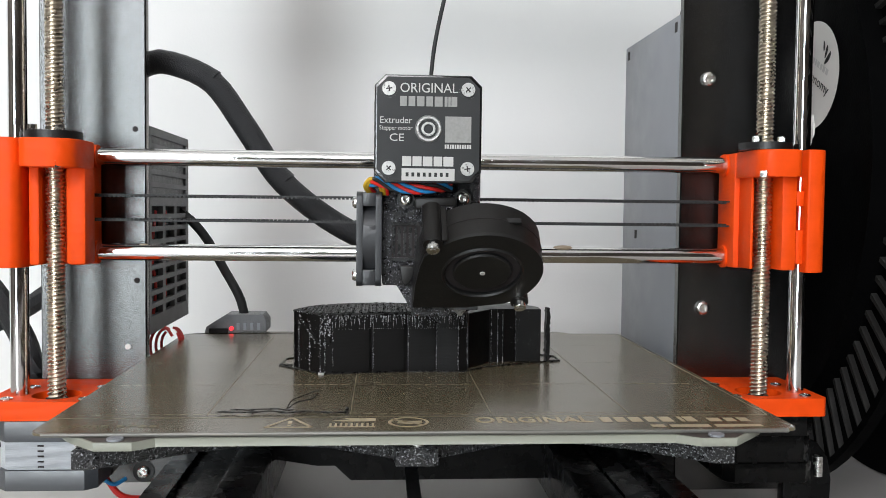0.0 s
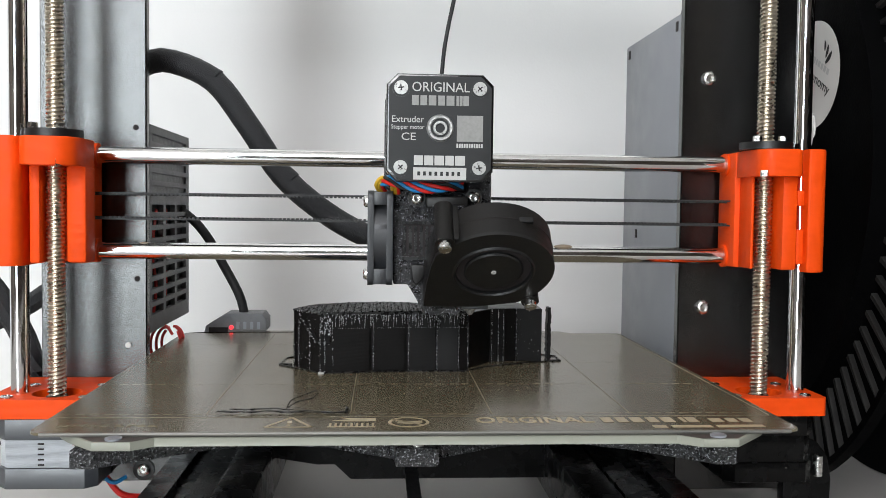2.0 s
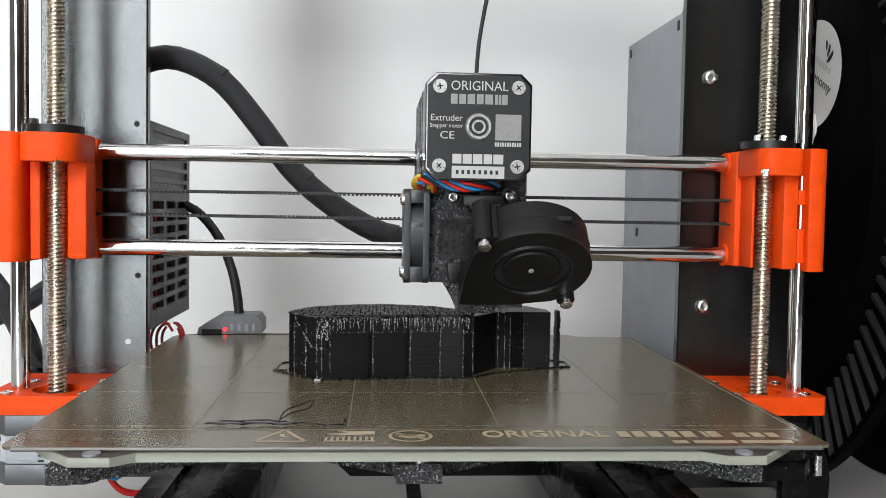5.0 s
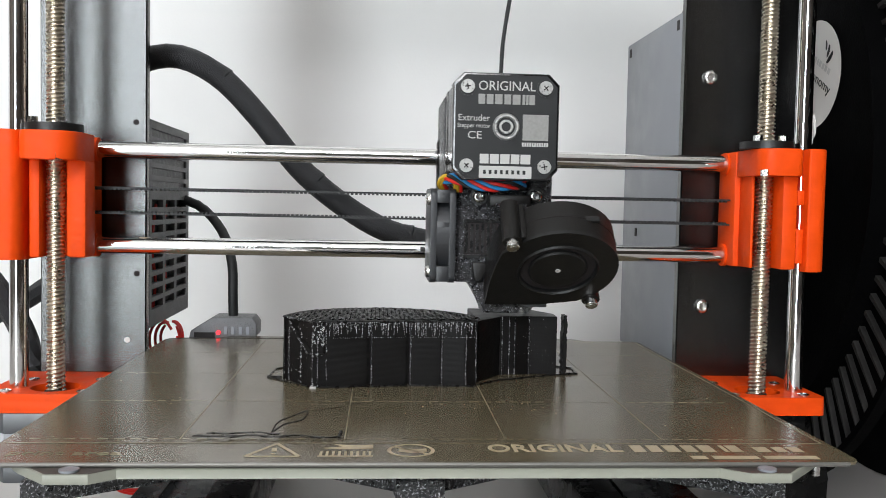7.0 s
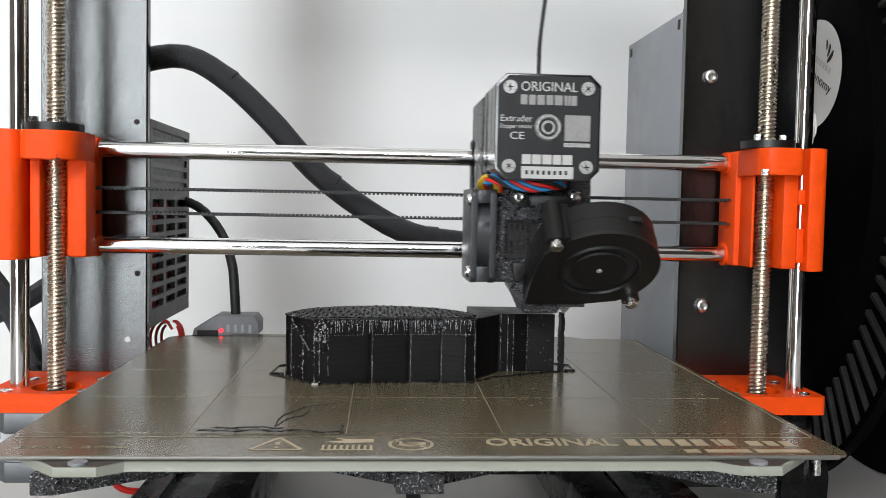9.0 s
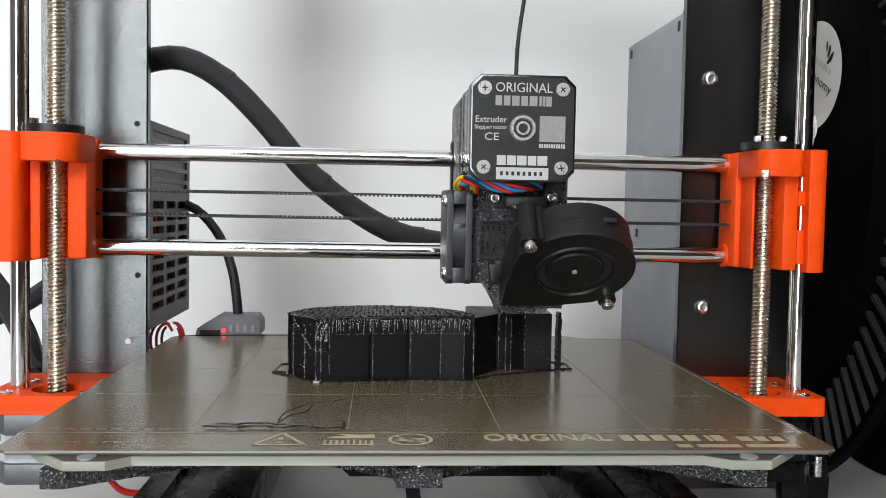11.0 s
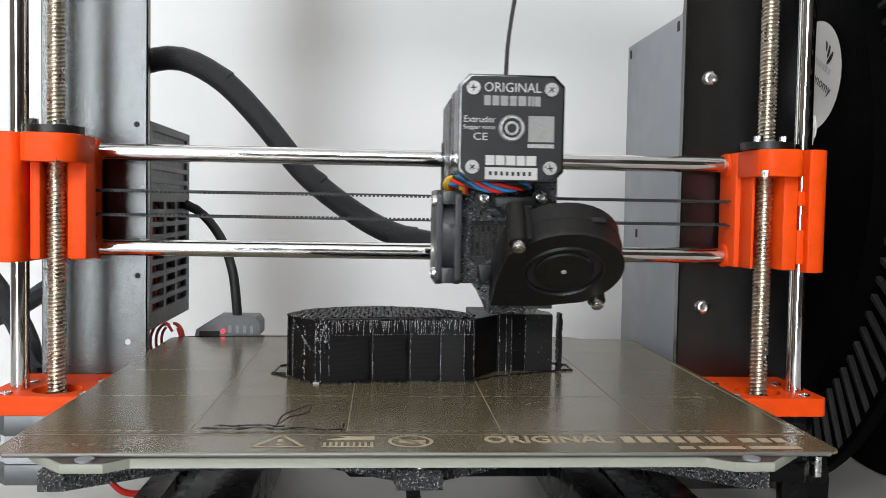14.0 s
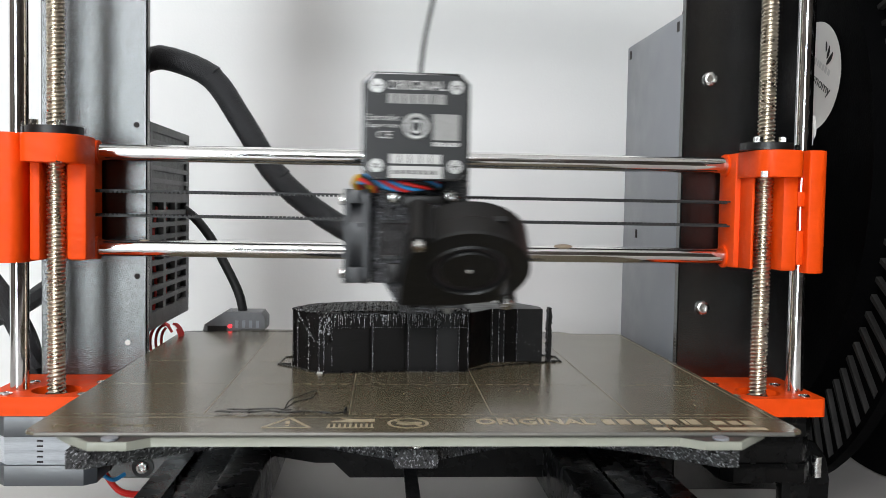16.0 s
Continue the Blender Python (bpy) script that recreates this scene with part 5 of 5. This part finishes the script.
lead, ld_a, ld_d = bending("bed_cable", "black round cable from the bed to the slotted case", 0.0027, BED_A, BED_D, 16, RUBBER, "")

# ---------------------------------------------------------------- what moves
BED_ROWS =  [(0.0, -0.1407), (0.5, -0.1439), (1.0, -0.1452), (1.5, -0.1423), (2.0, -0.1424), (2.5, -0.1425), (3.0, -0.1421), (3.5, -0.1453), (4.0,
    -0.1488), (6.5, -0.183), (7.0, -0.1819), (7.5, -0.1796), (8.0, -0.1776), (8.5, -0.1773), (9.0, -0.1754), (11.5, -0.1664), (12.0, -0.1654), (12.5,
    -0.1679), (13.0, -0.169), (13.5, -0.1681), (14.0, -0.1698), (14.5, -0.1692), (15.0, -0.1706), (15.5, -0.1728), (15.6, -0.1715), (16.0, -0.1455)]
HEAD_ROWS = [(0, 0.0042), (0.5, 0.003), (1, 0.0034), (1.5, 0.0062), (2, 0.0086), (2.5, 0.0114), (3, 0.0128), (3.5, 0.0131), (4, 0.015), (4.2, 0.0174),
    (6.3, 0.0295), (6.4, 0.0301), (6.5, 0.0277), (7, 0.0345), (7.5, 0.0454), (7.6, 0.0465), (7.7, 0.0459), (7.8, 0.0444), (7.9, 0.0496), (8.0,
    0.0507), (8.1, 0.0486), (8.2, 0.0436), (8.3, 0.0385), (8.4, 0.0335), (8.5, 0.0301), (8.6, 0.031), (8.7, 0.0361), (8.8, 0.041), (8.9, 0.0459), (9,
    0.0511), (9.1, 0.056), (9.2, 0.0577), (11.3, 0.04), (11.4, 0.0434), (11.5, 0.0436), (12, 0.0488), (12.5, 0.0514), (12.6, 0.0467), (12.7, 0.0415),
    (12.8, 0.0366), (12.9, 0.0343), (13, 0.0343), (13.1, 0.0363), (13.2, 0.0361), (13.3, 0.0323), (13.4, 0.0323), (13.5, 0.0302), (13.6, 0.0254),
    (13.7, 0.0237), (13.8, 0.0263), (13.9, 0.0318), (14, 0.0366), (14.1, 0.042), (14.2, 0.0471), (14.3, 0.0521), (14.4, 0.0571), (14.5, 0.0599),
    (14.6, 0.0602), (14.7, 0.0582), (14.8, 0.0599), (14.9, 0.0627), (15, 0.064), (15.1, 0.0648), (15.2, 0.0624), (15.3, 0.0633), (15.4, 0.0626),
    (15.5, 0.0622), (15.6, 0.0602), (15.7, 0.0488), (15.8, 0.0322), (15.9, 0.0158), (16, -0.0011)]


def motions():
    walk(head, [(t, pose(x, 0, 0)) for t, x in HEAD_ROWS])
    foot = Matrix.Translation((0.0012, -0.046, 0.230))
    walk(fil, [(t, pose(x, 0, 0) @ foot @ pose(0, 0, 0, 0, 5.0 * min(1, max(0, (0.05 - x) / 0.046)), 0) @ foot.inverted()) for t, x in HEAD_ROWS])
    for ob in (bed, block, scrap):
        walk(ob, [(t, pose(0, y, 0)) for t, y in BED_ROWS])
    rows = [(t, piece_poses(sl_a, sl_d, (x - 0.0042) / 0.0469)) for t, x in HEAD_ROWS]
    for k, ob in enumerate(sleeve):
        walk(ob, [(t, p[k]) for t, p in rows])
    rows = [(t, piece_poses(ld_a, ld_d, (y - YB0) / -0.0423)) for t, y in BED_ROWS]
    for k, ob in enumerate(lead):
        walk(ob, [(t, p[k]) for t, p in rows])


motions()
